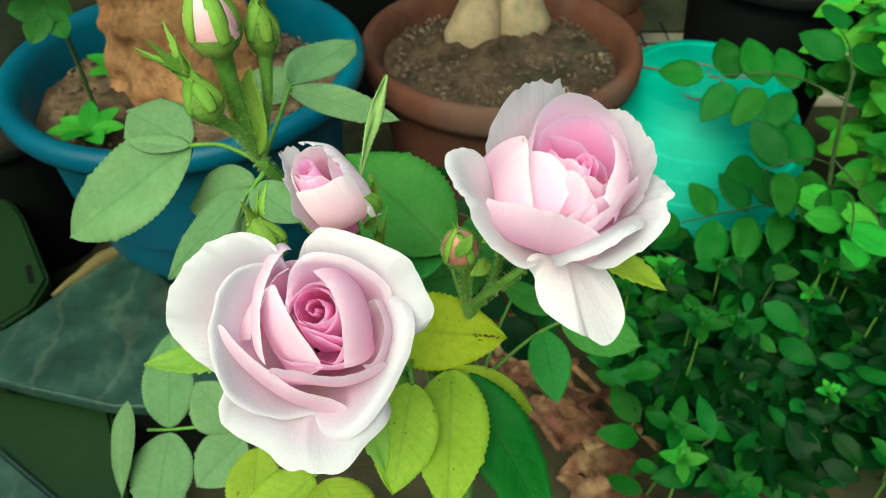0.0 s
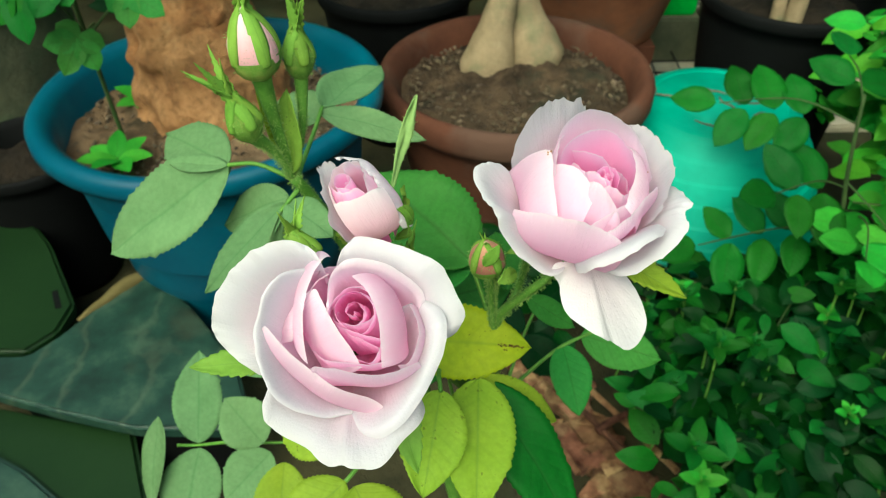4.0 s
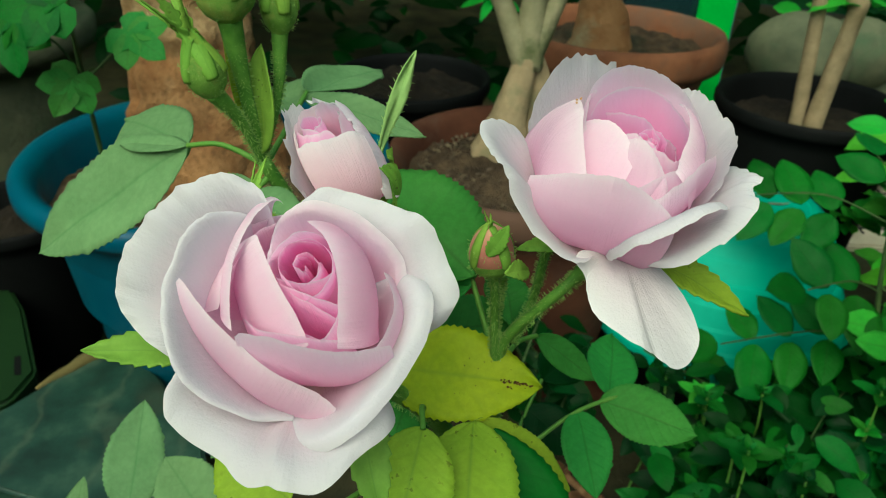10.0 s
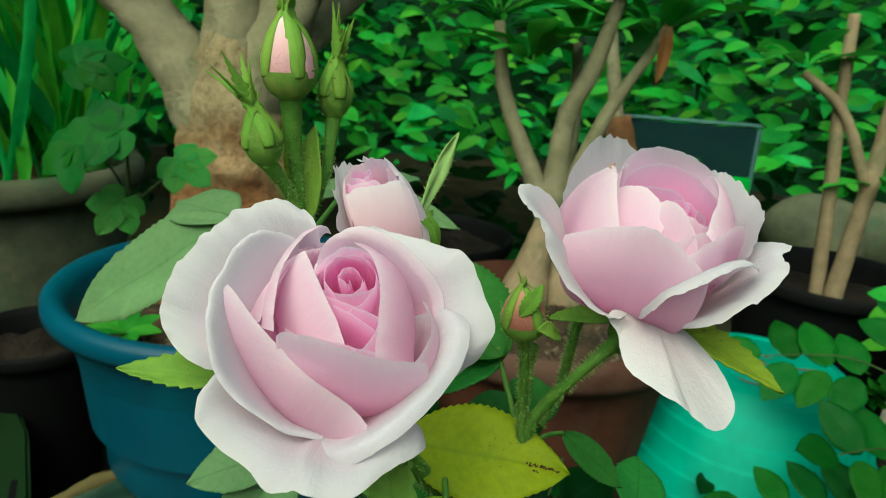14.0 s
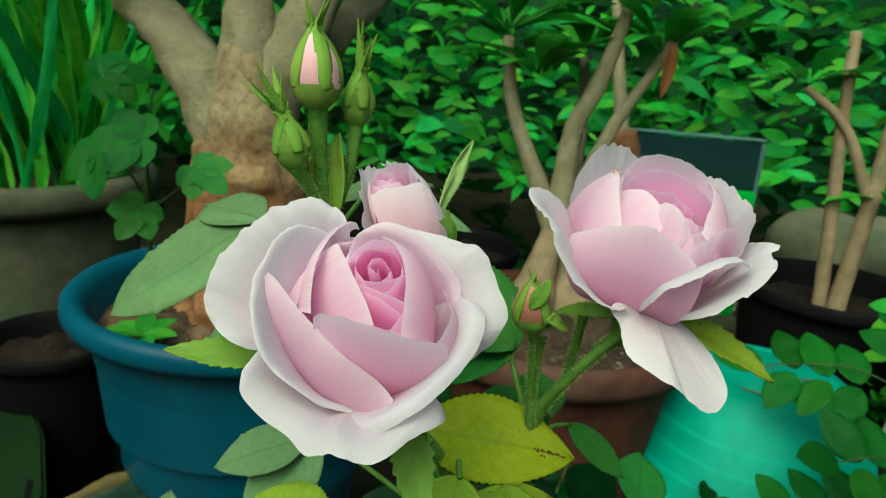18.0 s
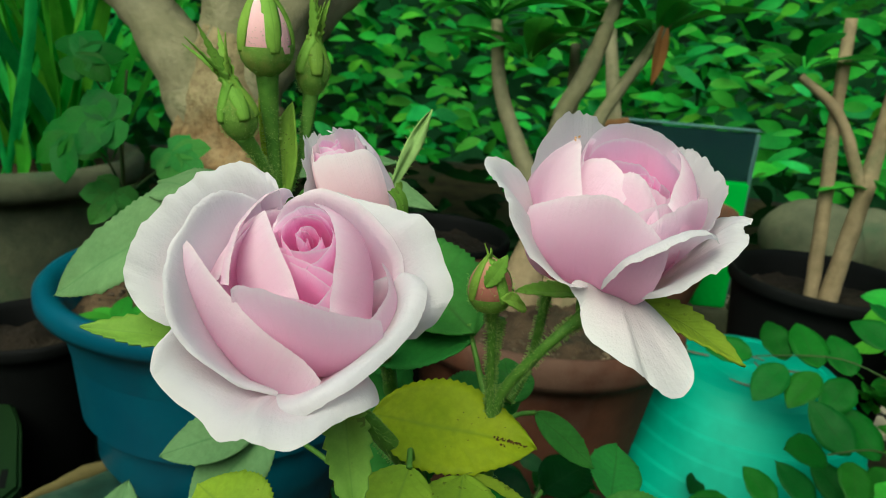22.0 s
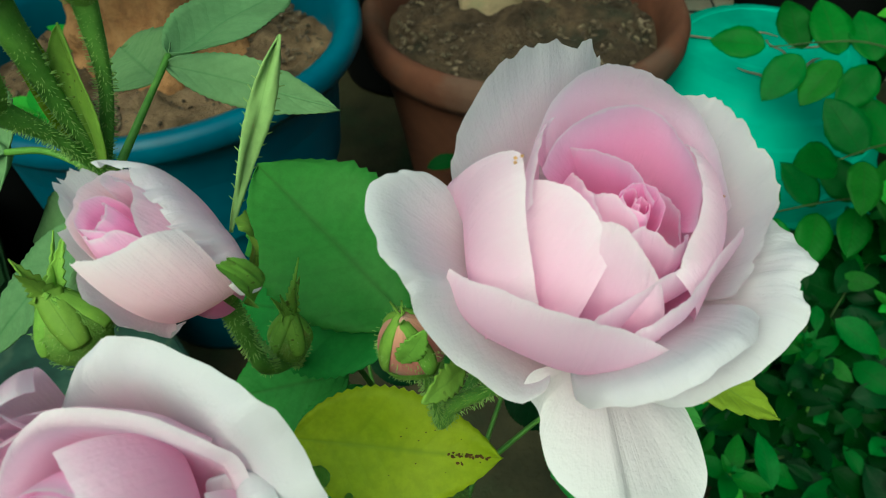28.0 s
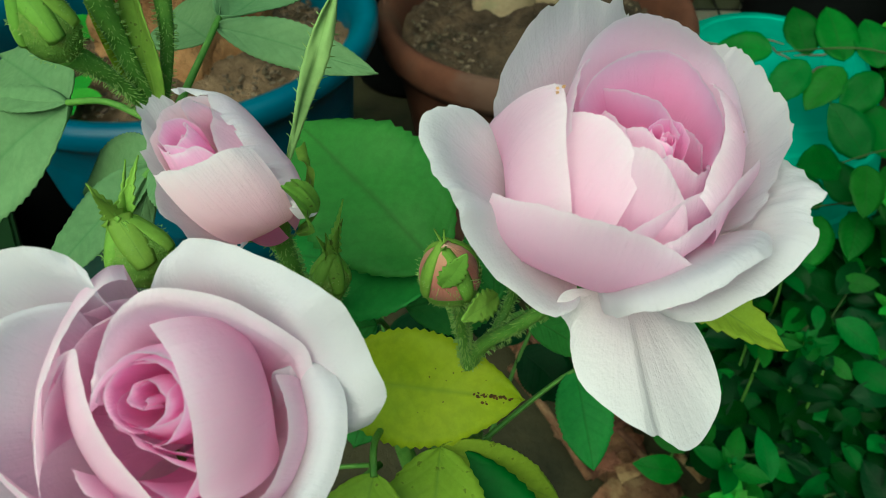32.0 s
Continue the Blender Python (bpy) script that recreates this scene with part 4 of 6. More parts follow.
edge, _, _ = leaf_shape(long_foot, long_tip, 0.0050, (0.5, -0.6, 0.5), serr=0.06, teeth=9, fold=0.45, nv=50, droop=-0.14, blunt=1.5, wave=0.05, seed=2.0)
for row in range(8, 44, 3):
    for i, j in ((0, 8), (8, 0)):
        p = edge[row * 9 + i]
        away = (p - edge[row * 9 + j]).normalized() + (long_tip - long_foot).normalized() * rnd(0.2, 1.0)
        moss.rod(p - away * 0.0002, p + away * rnd(0.0004, 0.0011), 0.00020, 0.00006, 3)
for i in range(240):
    a, h = rnd(0, 360), rnd(-0.027, -0.0165)
    rr = 0.0046 - 0.0020 * max(0.0, (-h - 0.022) / 0.005) ** 2
    p, q = half.at(rr, a, h), half.at(rr + 0.0006 * rnd(0.5, 1.3), a + rnd(-6, 6), h + rnd(-0.0004, 0.0006))
    moss.rod(p, q, 0.00010, 0.00005, 3)
moss.done("bud_bristles", bristle_green, half.ob)["kind"] = "stuff"

# leaves of the rose bush: one part for each compound leaf, its blades under it


def compound(stalk, blades, paint, label="", r=0.0009):
    """A leaf: stalk points, then blades of (base, tip, width, facing[, paint])."""
    st = tube("rose_leaf", stalk, [r * 1.3] + [r] * (len(stalk) - 1), stem_green, bush, label, 8, 0.05, 1.0, 5)
    for i, bl in enumerate(blades):
        base, tip, w, face = bl[:4]
        leaflet("leaflet", base, tip, w, face, bl[4] if len(bl) > 4 else paint, st, "", serr=0.10, teeth=22, nu=11, nv=45, fold=0.12, droop=0.10, wave=0.035, seed=i * 2.3 + base[0] * 90)
    return st


compound([(-0.070, 0.224, 0.517), (-0.085, 0.229, 0.521), (-0.098, 0.2315, 0.519)], [
    ((-0.098, 0.2315, 0.519), (-0.159, 0.2235, 0.479), 0.036, (-0.25, -0.65, 0.7)),
    ((-0.098, 0.2315, 0.519), (-0.1345, 0.262, 0.517), 0.026, (0.1, -0.5, 0.8)),
], leaf_soft, "grey-green rose leaf with two broad blades")
compound([(-0.069, 0.224, 0.512), (-0.0735, 0.2200, 0.508), (-0.076, 0.2170, 0.506)], [
    ((-0.0740, 0.2200, 0.508), (-0.110, 0.2000, 0.478), 0.0165, (-0.3, -0.6, 0.7)),
    ((-0.0740, 0.2190, 0.507), (-0.083, 0.1960, 0.482), 0.008, (0.7, -0.5, 0.5)),
    ((-0.0740, 0.2200, 0.508), (-0.0545, 0.2080, 0.501), 0.017, (0.2, -0.5, 0.8)),
    ((-0.0740, 0.2240, 0.508), (-0.108, 0.2330, 0.487), 0.022, (-0.2, -0.5, 0.8)),
], leaf_soft, "grey-green rose leaf of narrow blades")
compound([(-0.069, 0.226, 0.517), (-0.064, 0.243, 0.526), (-0.0615, 0.257, 0.531)], [
    ((-0.0615, 0.257, 0.531), (-0.0405, 0.3080, 0.527), 0.024, (-0.1, -0.5, 0.8)),
    ((-0.0620, 0.2545, 0.530), (-0.0180, 0.2490, 0.5205), 0.014, (0.15, -0.6, 0.8)),
    ((-0.0630, 0.250, 0.528), (-0.0900, 0.2850, 0.520), 0.024, (0, -0.5, 0.8)),
], leaf_soft, "soft green rose leaf behind the buds")
leaflet("stipule_leaf", (-0.069, 0.2215, 0.522), (-0.067, 0.2250, 0.5560), 0.0125, (-0.3, -0.9, 0.2), sepal_green, bush, "narrow upright leaf among the bud stalks", serr=0.1, fold=0.5, nv=30, droop=0.0)
leaflet("stipule_leaf", (-0.071, 0.2215, 0.522), (-0.078, 0.2260, 0.5700), 0.0065, (0.4, -0.9, 0.2), leaf_lime, bush, "narrow upright leaf among the bud stalks", serr=0.0, fold=0.5, nv=30, droop=0.0)
# the broad green leaf behind the half-open bud
compound([(0.009, 0.19, 0.470), (0.002, 0.2035, 0.486), (0.000, 0.206, 0.492)], [
    ((0.002, 0.203, 0.490), (-0.0395, 0.2400, 0.5100), 0.042, (0.15, -0.55, 0.8)),
    ((0.001, 0.202, 0.487), (-0.046, 0.2160, 0.482), 0.032, (0.1, -0.5, 0.8)),
], leaf_rose, "broad fresh green rose leaf behind the half-open bud")
# yellowing leaf below the blooms
compound([(0.009, 0.192, 0.452), (0.006, 0.180, 0.458), (0.0036, 0.169, 0.4570)], [
    ((-0.0270, 0.1840, 0.4670), (0.0240, 0.1792, 0.4664), 0.0310, (0.0, -0.62, 0.78)),
], leaf_yellow, "yellowing rose leaf with dark spots")
blotch = plain("leaf_blotch", (0.030, 0.018, 0.004), (0.120, 0.062, 0.010), 700.0, 0.9, 0.2)
yl_seed = -0.0270 * 90
yl_verts, _, _ = leaf_shape((-0.0270, 0.1840, 0.4670), (0.0240, 0.1792, 0.4664), 0.0310, (0.0, -0.62, 0.78), serr=0.10, teeth=22, nu=11, nv=45, fold=0.12, droop=0.10, wave=0.035, seed=yl_seed)
marks = Bunch()
random.seed(23)
for i in range(70):
    if i < 52:
        row, col, ln = min(42, max(32, int(random.gauss(37, 2.2)))), min(6, max(5, int(random.gauss(5.4, 0.4)))), rnd(0.0004, 0.0012)
    else:
        row, col, ln = random.randint(20, 36), random.randint(3, 7), rnd(0.0002, 0.0006)
    p = yl_verts[row * 11 + col] + Vector((rnd(-0.0007, 0.0007), rnd(-0.0006, 0.0006) - 0.0002, 0.00026))
    a = rnd(-0.9, 0.9)
    marks.leaf(p, p + Vector((math.cos(a), 0.8 * math.sin(a), 0.6 * math.sin(a))) * ln, ln * 0.7, (0, -0.62, 0.78), 3, 5, droop=0.0)
marks.done("leaf_blotches", blotch, bush, "brown blotches on the yellowing leaf")["kind"] = "stuff"
compound([(0.009, 0.192, 0.450), (0.006, 0.180, 0.456), (0.0036, 0.169, 0.4570)], [
    ((0.0036, 0.169, 0.4596), (0.0015, 0.1180, 0.4500), 0.0290, (0.0, -0.35, 0.9)),
    ((0.0040, 0.169, 0.4596), (0.0384, 0.1702, 0.4292), 0.0150, (0.2, -0.6, 0.75)),
    ((0.0060, 0.170, 0.4560), (0.0420, 0.1250, 0.4200), 0.0290, (0.3, -0.4, 0.85), leaf_shoot),
], leaf_lime, "yellow-green rose leaf with brown marks")
compound([(-0.012, 0.19, 0.44), (-0.012, 0.165, 0.468), (-0.011, 0.155, 0.4690)], [
    ((-0.0110, 0.1560, 0.4690), (-0.0170, 0.1225, 0.4520), 0.0250, (0.1, -0.5, 0.8)),
], leaf_lime, "lime green serrated rose leaf under the bloom")
compound([(0.011, 0.196, 0.452), (0.018, 0.212, 0.456), (0.0265, 0.2188, 0.4553)], [
    ((0.0265, 0.2188, 0.4553), (0.0504, 0.2169, 0.4373), 0.0120, (0.1, -0.6, 0.7)),
    ((0.0180, 0.2230, 0.4560), (0.0150, 0.2700, 0.4540), 0.0200, (0.1, -0.6, 0.7)),
], leaf_rose, "small fresh green rose leaf beside the stalk")
# lower leaves by the first bloom
compound([(-0.03, 0.235, 0.33), (-0.100, 0.225, 0.335), (-0.128, 0.2205, 0.342), (-0.1520, 0.2245, 0.3330), (-0.1640, 0.2230, 0.3350)], [
    ((-0.1520, 0.2250, 0.3340), (-0.1540, 0.2610, 0.3710), 0.0300, (0.0, -0.65, 0.75)),
    ((-0.1740, 0.2330, 0.3480), (-0.1735, 0.1890, 0.3220), 0.0200, (-0.5, -0.4, 0.75)),
    ((-0.1510, 0.2220, 0.3340), (-0.1550, 0.1800, 0.3120), 0.0360, (0.0, -0.55, 0.83)),
    ((-0.1120, 0.2180, 0.3440), (-0.1330, 0.2330, 0.3640), 0.0300, (0.1, -0.6, 0.8)),
    ((-0.1080, 0.2150, 0.3400), (-0.1300, 0.1920, 0.3300), 0.0300, (0.0, -0.6, 0.8)),
    ((-0.1000, 0.2100, 0.3380), (-0.1000, 0.1700, 0.3150), 0.0300, (0.1, -0.6, 0.8), leaf_lime),
], leaf_soft, "dull green lower rose leaf with browned edges")
compound([(-0.02, 0.20, 0.42), (-0.055, 0.205, 0.44), (-0.072, 0.2035, 0.4460)], [
    ((-0.0700, 0.2040, 0.4450), (-0.1002, 0.1904, 0.4382), 0.0200, (-0.2, -0.6, 0.75)),
    ((-0.0650, 0.2040, 0.4440), (-0.0880, 0.1830, 0.4220), 0.0260, (-0.1, -0.6, 0.75)),
], leaf_soft, "pale green rose leaf hanging before the blue pot")
# leaves in the gap behind the half-open bud
compound([(0.0, 0.245, 0.30), (-0.015, 0.225, 0.43), (-0.020, 0.215, 0.452)], [
    ((-0.018, 0.212, 0.455), (-0.052, 0.205, 0.452), 0.028, (0.0, -0.6, 0.8)),
    ((-0.020, 0.218, 0.455), (-0.052, 0.238, 0.462), 0.030, (0.0, -0.6, 0.8)),
    ((-0.014, 0.210, 0.452), (-0.022, 0.180, 0.440), 0.028, (0.0, -0.6, 0.8)),
    ((-0.010, 0.222, 0.452), (0.022, 0.236, 0.450), 0.026, (0.0, -0.6, 0.8)),
], leaf_rose, "fresh green rose leaf in the gap under the bud")
compound([(-0.015, 0.18, 0.43), (-0.038, 0.150, 0.438), (-0.048, 0.138, 0.436)], [
    ((-0.0500, 0.1500, 0.4420), (-0.0760, 0.1650, 0.4480), 0.0270, (-0.2, -0.5, 0.85)),
    ((-0.0480, 0.1380, 0.4360), (-0.0720, 0.1180, 0.4280), 0.0230, (-0.2, -0.45, 0.9)),
    ((-0.0440, 0.1360, 0.4360), (-0.0290, 0.1080, 0.4300), 0.0290, (0.1, -0.45, 0.9), leaf_lime),
], leaf_lime, "pale green rose leaf below the first bloom")

# small withered marks on the second bloom, and low fresh leaves behind the stalks
withered = plain("withered_petal", (0.42, 0.22, 0.09), (0.55, 0.34, 0.16), 300.0, 0.8, 0.3, 0.0005)
for k, p in enumerate(((0.0240, 0.1768, 0.5592), (0.0553, 0.1792, 0.5497))):
    mark = Bunch()
    random.seed(70 + k)
    for i in range(5 if k == 0 else 3):
        a = rnd(0, 6.28)
        q = Vector(p) + Vector((rnd(-0.0008, 0.0008), rnd(-0.0006, 0.0002), rnd(-0.0010, 0.0010)))
        mark.leaf(q, q + Vector((math.cos(a), -0.3, math.sin(a))) * rnd(0.0006, 0.0013), 0.0006, (0, -1, 0.4), 3, 4)
    mark.done("withered_mark", withered, rose_b.ob, "tiny withered brown mark")
compound([(0.012, 0.215, 0.38), (0.045, 0.235, 0.40), (0.068, 0.245, 0.405)], [
    ((0.060, 0.243, 0.404), (0.100, 0.232, 0.398), 0.026, (0.1, -0.5, 0.85)),
    ((0.064, 0.245, 0.405), (0.072, 0.285, 0.410), 0.024, (0.1, -0.5, 0.85)),
    ((0.050, 0.238, 0.402), (0.056, 0.205, 0.388), 0.022, (0.1, -0.5, 0.85)),
], leaf_rose, "fresh green rose leaf low behind the stalks")
# the next two low leaves carry the shade behind the stalks in their colour
compound([(0.013, 0.222, 0.34), (0.03, 0.262, 0.37), (0.04, 0.282, 0.38)], [
    ((0.040, 0.282, 0.380), (0.066, 0.312, 0.380), 0.026, (0.0, -0.5, 0.85)),
    ((0.034, 0.272, 0.376), (0.006, 0.292, 0.382), 0.024, (0.0, -0.5, 0.85)),
    ((0.032, 0.268, 0.374), (0.056, 0.252, 0.362), 0.024, (0.0, -0.5, 0.85)),
], leaf_dark, "rose leaf low behind the stalks in a painted shaded green")
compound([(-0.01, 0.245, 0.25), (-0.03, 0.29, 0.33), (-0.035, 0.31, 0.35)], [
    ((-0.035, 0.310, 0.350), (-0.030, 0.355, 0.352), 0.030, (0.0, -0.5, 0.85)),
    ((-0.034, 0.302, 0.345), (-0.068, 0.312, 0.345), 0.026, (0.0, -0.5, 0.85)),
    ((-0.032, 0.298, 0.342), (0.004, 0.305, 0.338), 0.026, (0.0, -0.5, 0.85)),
], leaf_dark, "rose leaf low behind the stalks in a painted shaded green")

# ---------------------------------------------------------------- ground and setting


def slab(name, x0, x1, y0, y1, z0, z1, material, parent=None, label="", turn=0.0, jag=0.0, seed=0, bev=0.004):
    """A block with softened, slightly uneven edges."""
    bm = bmesh.new()
    bmesh.ops.create_cube(bm, size=1.0)
    bmesh.ops.scale(bm, vec=(x1 - x0, y1 - y0, z1 - z0), verts=bm.verts)
    if jag:
        bmesh.ops.subdivide_edges(bm, edges=bm.edges, cuts=3, use_grid_fill=True)
        for v in bm.verts:
            v.co += Vector((noise.noise(v.co * 40 + Vector((seed, 0, 0))), noise.noise(v.co * 40 + Vector((0, seed, 3))), 0.3 * noise.noise(v.co * 40 + Vector((5, 0, seed))))) * jag
    elif bev:
        bmesh.ops.bevel(bm, geom=bm.edges, offset=bev, segments=2, affect="EDGES")
    bmesh.ops.rotate(bm, cent=(0, 0, 0), matrix=Matrix.Rotation(radians(turn), 3, "Z"), verts=bm.verts)
    bmesh.ops.translate(bm, vec=((x0 + x1) / 2, (y0 + y1) / 2, (z0 + z1) / 2), verts=bm.verts)
    me = bpy.data.meshes.new(name)
    bm.to_mesh(me)
    bm.free()
    me.materials.append(material)
    ob = new(name, me)
    if parent is not None:
        ob.parent = parent
        ob.matrix_parent_inverse = Matrix.Translation(parent["at"]).inverted() if "at" in parent else Matrix()
    if label:
        ob["label"] = label
    return ob


def ground_sheet():
    """One sheet to the horizon, finer near the pots."""
    xs = [-300, -60, -15, -6] + [-3 + 6 * i / 60 for i in range(61)] + [6, 15, 60, 300]
    ys = [-300, -60, -15, -4] + [-1.5 + 6 * i / 60 for i in range(61)] + [8, 20, 60, 300]
    verts = [(x, y, 0.006 * noise.noise((x * 3, y * 3, 0.5)) - 0.004) for y in ys for x in xs]
    return mesh_ob("ground", verts, grid_faces(len(xs), len(ys)), concrete)


tagged(ground_sheet(), "mossy stained concrete yard floor", "ground", kind="structure")

# ---------------------------------------------------------------- pots


grit = plain("pale_grit", (0.04, 0.030, 0.018), (0.16, 0.125, 0.08), 90.0, 0.9, 0.4, 0.002, vary=0.4)


def pot(name, c, r_rim, z_rim, r_base, z_base, lip, lip_h, material, label, fill, rings=(), group=""):
    """A round pot with a rolled rim, a hollow inside and its soil."""
    cx, cy = c
    root = thing(name, (cx, cy, z_base), label, "plant pot", group)
    H = z_rim - z_base
    wall = max(0.004, lip * 0.35)
    prof = [(0.001, 0.0), (r_base, 0.0), (r_base + 0.002, 0.006)]
    top_r = r_rim - lip
    for k in range(1, 15):
        f = k / 14
        h = f * (H - lip_h)
        r = r_base + (top_r - r_base) * f
        for rh in rings:
            if abs(f - rh) < 0.04:
                r += 0.003 if f > rh else -0.002
        prof.append((r, h))
    prof += [(top_r + 0.001, H - lip_h), (r_rim - lip * 0.2, H - lip_h * 0.96), (r_rim, H - lip_h * 0.7), (r_rim, H - lip_h * 0.25), (r_rim - lip * 0.25, H - lip_h * 0.04), (r_rim - lip * 0.55, H), (r_rim - lip * 0.9, H - lip_h * 0.1), (top_r - wall, H - lip_h * 0.5), (top_r - wall - 0.004, H - H * 0.22), (top_r - wall - 0.01, H - H * 0.4)]
    lathe("pot_wall", prof, material, (cx, cy, z_base), root, "", 72, 0.006, cx * 9)
    # soil with lumps
    n, rings_n = 72, 26
    vs, R, zs = [], top_r - wall - 0.003, z_rim - fill
    for j in range(rings_n):
        for i in range(n):
            a = 2 * math.pi * i / n
            r = R * (j / (rings_n - 1)) + 0.0005
            x, y = cx + r * math.cos(a), cy + r * math.sin(a)
            vs.append((x, y, zs + 0.012 * noise.noise((x * 22, y * 22, 1)) + 0.007 * noise.noise((x * 70, y * 70, 4)) + 0.003 * noise.noise((x * 190, y * 190, 2)) + 0.012 * (1 - j / rings_n)))
    mesh_ob("soil", vs, grid_faces(n, rings_n, True), sandy_soil if material is blue_plastic else dark_soil if material is black_plastic else soil, root, "dry crumbly potting soil")
    return root


blue = pot("plant_pot", (-0.257, 0.655), 0.178, 0.335, 0.092, 0.0, 0.018, 0.024, blue_plastic, "large blue plastic pot with a rolled rim", 0.045, (0.46, 0.49))
clay = pot("plant_pot", (0.066, 0.772), 0.163, 0.295, 0.110, 0.04, 0.018, 0.036, terracotta, "weathered terracotta pot with dry soil", 0.03)
black = pot("plant_pot", (0.470, 0.990), 0.128, 0.300, 0.095, 0.03, 0.008, 0.020, black_plastic, "black plastic nursery pot with two thin stems", 0.04)
clay_far = pot("plant_pot", (0.235, 1.22), 0.175, 0.335, 0.110, 0.15, 0.020, 0.05, lit_terracotta, "shallow terracotta pot standing further back", 0.035)
small_black = pot("plant_pot", (-0.545, 0.745), 0.085, 0.205, 0.060, 0.0, 0.007, 0.018, black_plastic, "small black nursery pot with soil", 0.03)
planter = pot("planter", (-0.80, 1.06), 0.215, 0.345, 0.17, 0.0, 0.030, 0.045, grey_stone, "weathered grey-green ribbed stone planter", 0.03, (0.3, 0.5, 0.7, 0.88))
far_black = pot("plant_pot", (0.64, 0.66), 0.11, 0.20, 0.08, 0.0, 0.008, 0.022, black_plastic, "black plastic pot under the green shrub", 0.03)
far_black2 = pot("plant_pot", (-0.10, 1.15), 0.13, 0.26, 0.09, 0.0, 0.008, 0.022, black_plastic, "black plastic pot in the shade between clay pots", 0.03)
for nm, x0, x1, y0, y1, z1 in (("brick", -0.05, 0.18, 0.69, 0.85, 0.04), ("brick", 0.40, 0.54, 0.92, 1.06, 0.03), ("brick", 0.14, 0.33, 1.13, 1.31, 0.15)):
    tagged(slab(nm, x0, x1, y0, y1, 0.0, z1, terracotta, jag=0.004, seed=x0 * 30), "worn red brick under a pot", "brick")

# crumbs and chips on the soil
random.seed(14)
for root, cx, cy, zc, rr, cnt in ((blue, -0.257, 0.655, 0.294, 0.142, 900), (clay, 0.066, 0.772, 0.268, 0.130, 900)):
    cr = Bunch()
    for i in range(cnt):
        a, r = rnd(0, 6.283), rr * math.sqrt(rnd(0, 1))
        p = Vector((cx + r * math.cos(a), cy + r * math.sin(a), zc + rnd(-0.003, 0.004)))
        d = Vector((rnd(-1, 1), rnd(-1, 1), rnd(-0.3, 0.4))).normalized()
        ln = rnd(0.002, 0.007)
        cr.rod(p, p + d * ln, rnd(0.0008, 0.0026), rnd(0.0006, 0.0022), 6)
    cr.done("soil_grit", grit, root, "pale chips and crumbs on the soil", False)["kind"] = "stuff"

# upturned turquoise tub
tub = thing("upturned_tub", (0.315, 0.770, 0.0), "turquoise plastic tub turned upside down, cracked and scuffed", "tub")
tub_prof = [(0.150, 0.090), (0.155, 0.094), (0.156, 0.106), (0.150, 0.110), (0.147, 0.128), (0.1425, 0.130), (0.139, 0.152), (0.1345, 0.154), (0.130, 0.176), (0.1255, 0.178), (0.121, 0.200), (0.1165, 0.202), (0.110, 0.222), (0.105, 0.226), (0.098, 0.240), (0.090, 0.246), (0.080, 0.2475), (0.078, 0.2455), (0.050, 0.2460), (0.048, 0.2475), (0.0005, 0.248)]
lathe("tub_wall", [q for r, h in tub_prof for q in ((r + 0.0004, h - 0.0004), (r, h))], turquoise, (0.315, 0.770, 0.0), tub, "", 72, 0.010, 2.0)
lathe("tub_stand", [(0.001, 0.0), (0.110, 0.0), (0.125, 0.088), (0.001, 0.089)], black_plastic, (0.315, 0.770, 0.0), tub, "black pot carrying the tub", 48)
crack = plain("crack_grime", (0.10, 0.09, 0.06), (0.20, 0.15, 0.11), 60.0, 0.9, 0.2)
random.seed(33)
for i in range(9):
    p = Vector((0.315 + rnd(-0.075, 0.06), 0.770 + rnd(-0.07, 0.05), 0.2485))
    pts = [p]
    a = rnd(0, 6.28)
    for k in range(4):
        a += rnd(-0.7, 0.7)
        pts.append(pts[-1] + Vector((math.cos(a), math.sin(a), 0)) * rnd(0.006, 0.014))
    if max((q - Vector((0.315, 0.770, 0.2485))).length for q in pts) < 0.088:
        tube("crack", pts, [0.0008, 0.0011, 0.0012, 0.0010, 0.0005], crack, tub, "", 5)
lathe("plug", [(0.0001, 0.0), (0.005, 0.0), (0.005, 0.002), (0.0001, 0.003)], black_plastic, (0.266, 0.6265, 0.128), tub, "dark plug near the tub's edge", 12)

# marbled slab, green sheet and boards stacked at the side


def plate(name, outline, z0, z1, material, parent=None, label="", bev=0.004):
    """A flat piece of the given outline with softened edges."""
    bm = bmesh.new()
    low = [bm.verts.new((x, y, z0)) for x, y in outline]
    top = [bm.verts.new((x, y, z1)) for x, y in outline]
    n = len(outline)
    bm.faces.new(top)
    bm.faces.new(list(reversed(low)))
    for k in range(n):
        bm.faces.new((low[k], low[(k + 1) % n], top[(k + 1) % n], top[k]))
    bmesh.ops.recalc_face_normals(bm, faces=bm.faces)
    bmesh.ops.bevel(bm, geom=bm.edges, offset=bev, segments=3, affect="EDGES")
    me = bpy.data.meshes.new(name)
    bm.to_mesh(me)
    bm.free()
    me.materials.append(material)
    ob = new(name, me)
    if parent is not None:
        ob.parent = parent
        ob.matrix_parent_inverse = Matrix.Translation(parent["at"]).inverted()
    if label:
        ob["label"] = label
    return ob


worn_edge = plain("worn_edge", (0.10, 0.085, 0.03), (0.17, 0.14, 0.055), 20.0, 0.9, 0.4, 0.002)
stand = thing("marble_slab", (-0.34, 0.45, 0.0), "dark green veined marble slab lying on a dark crate", "slab")
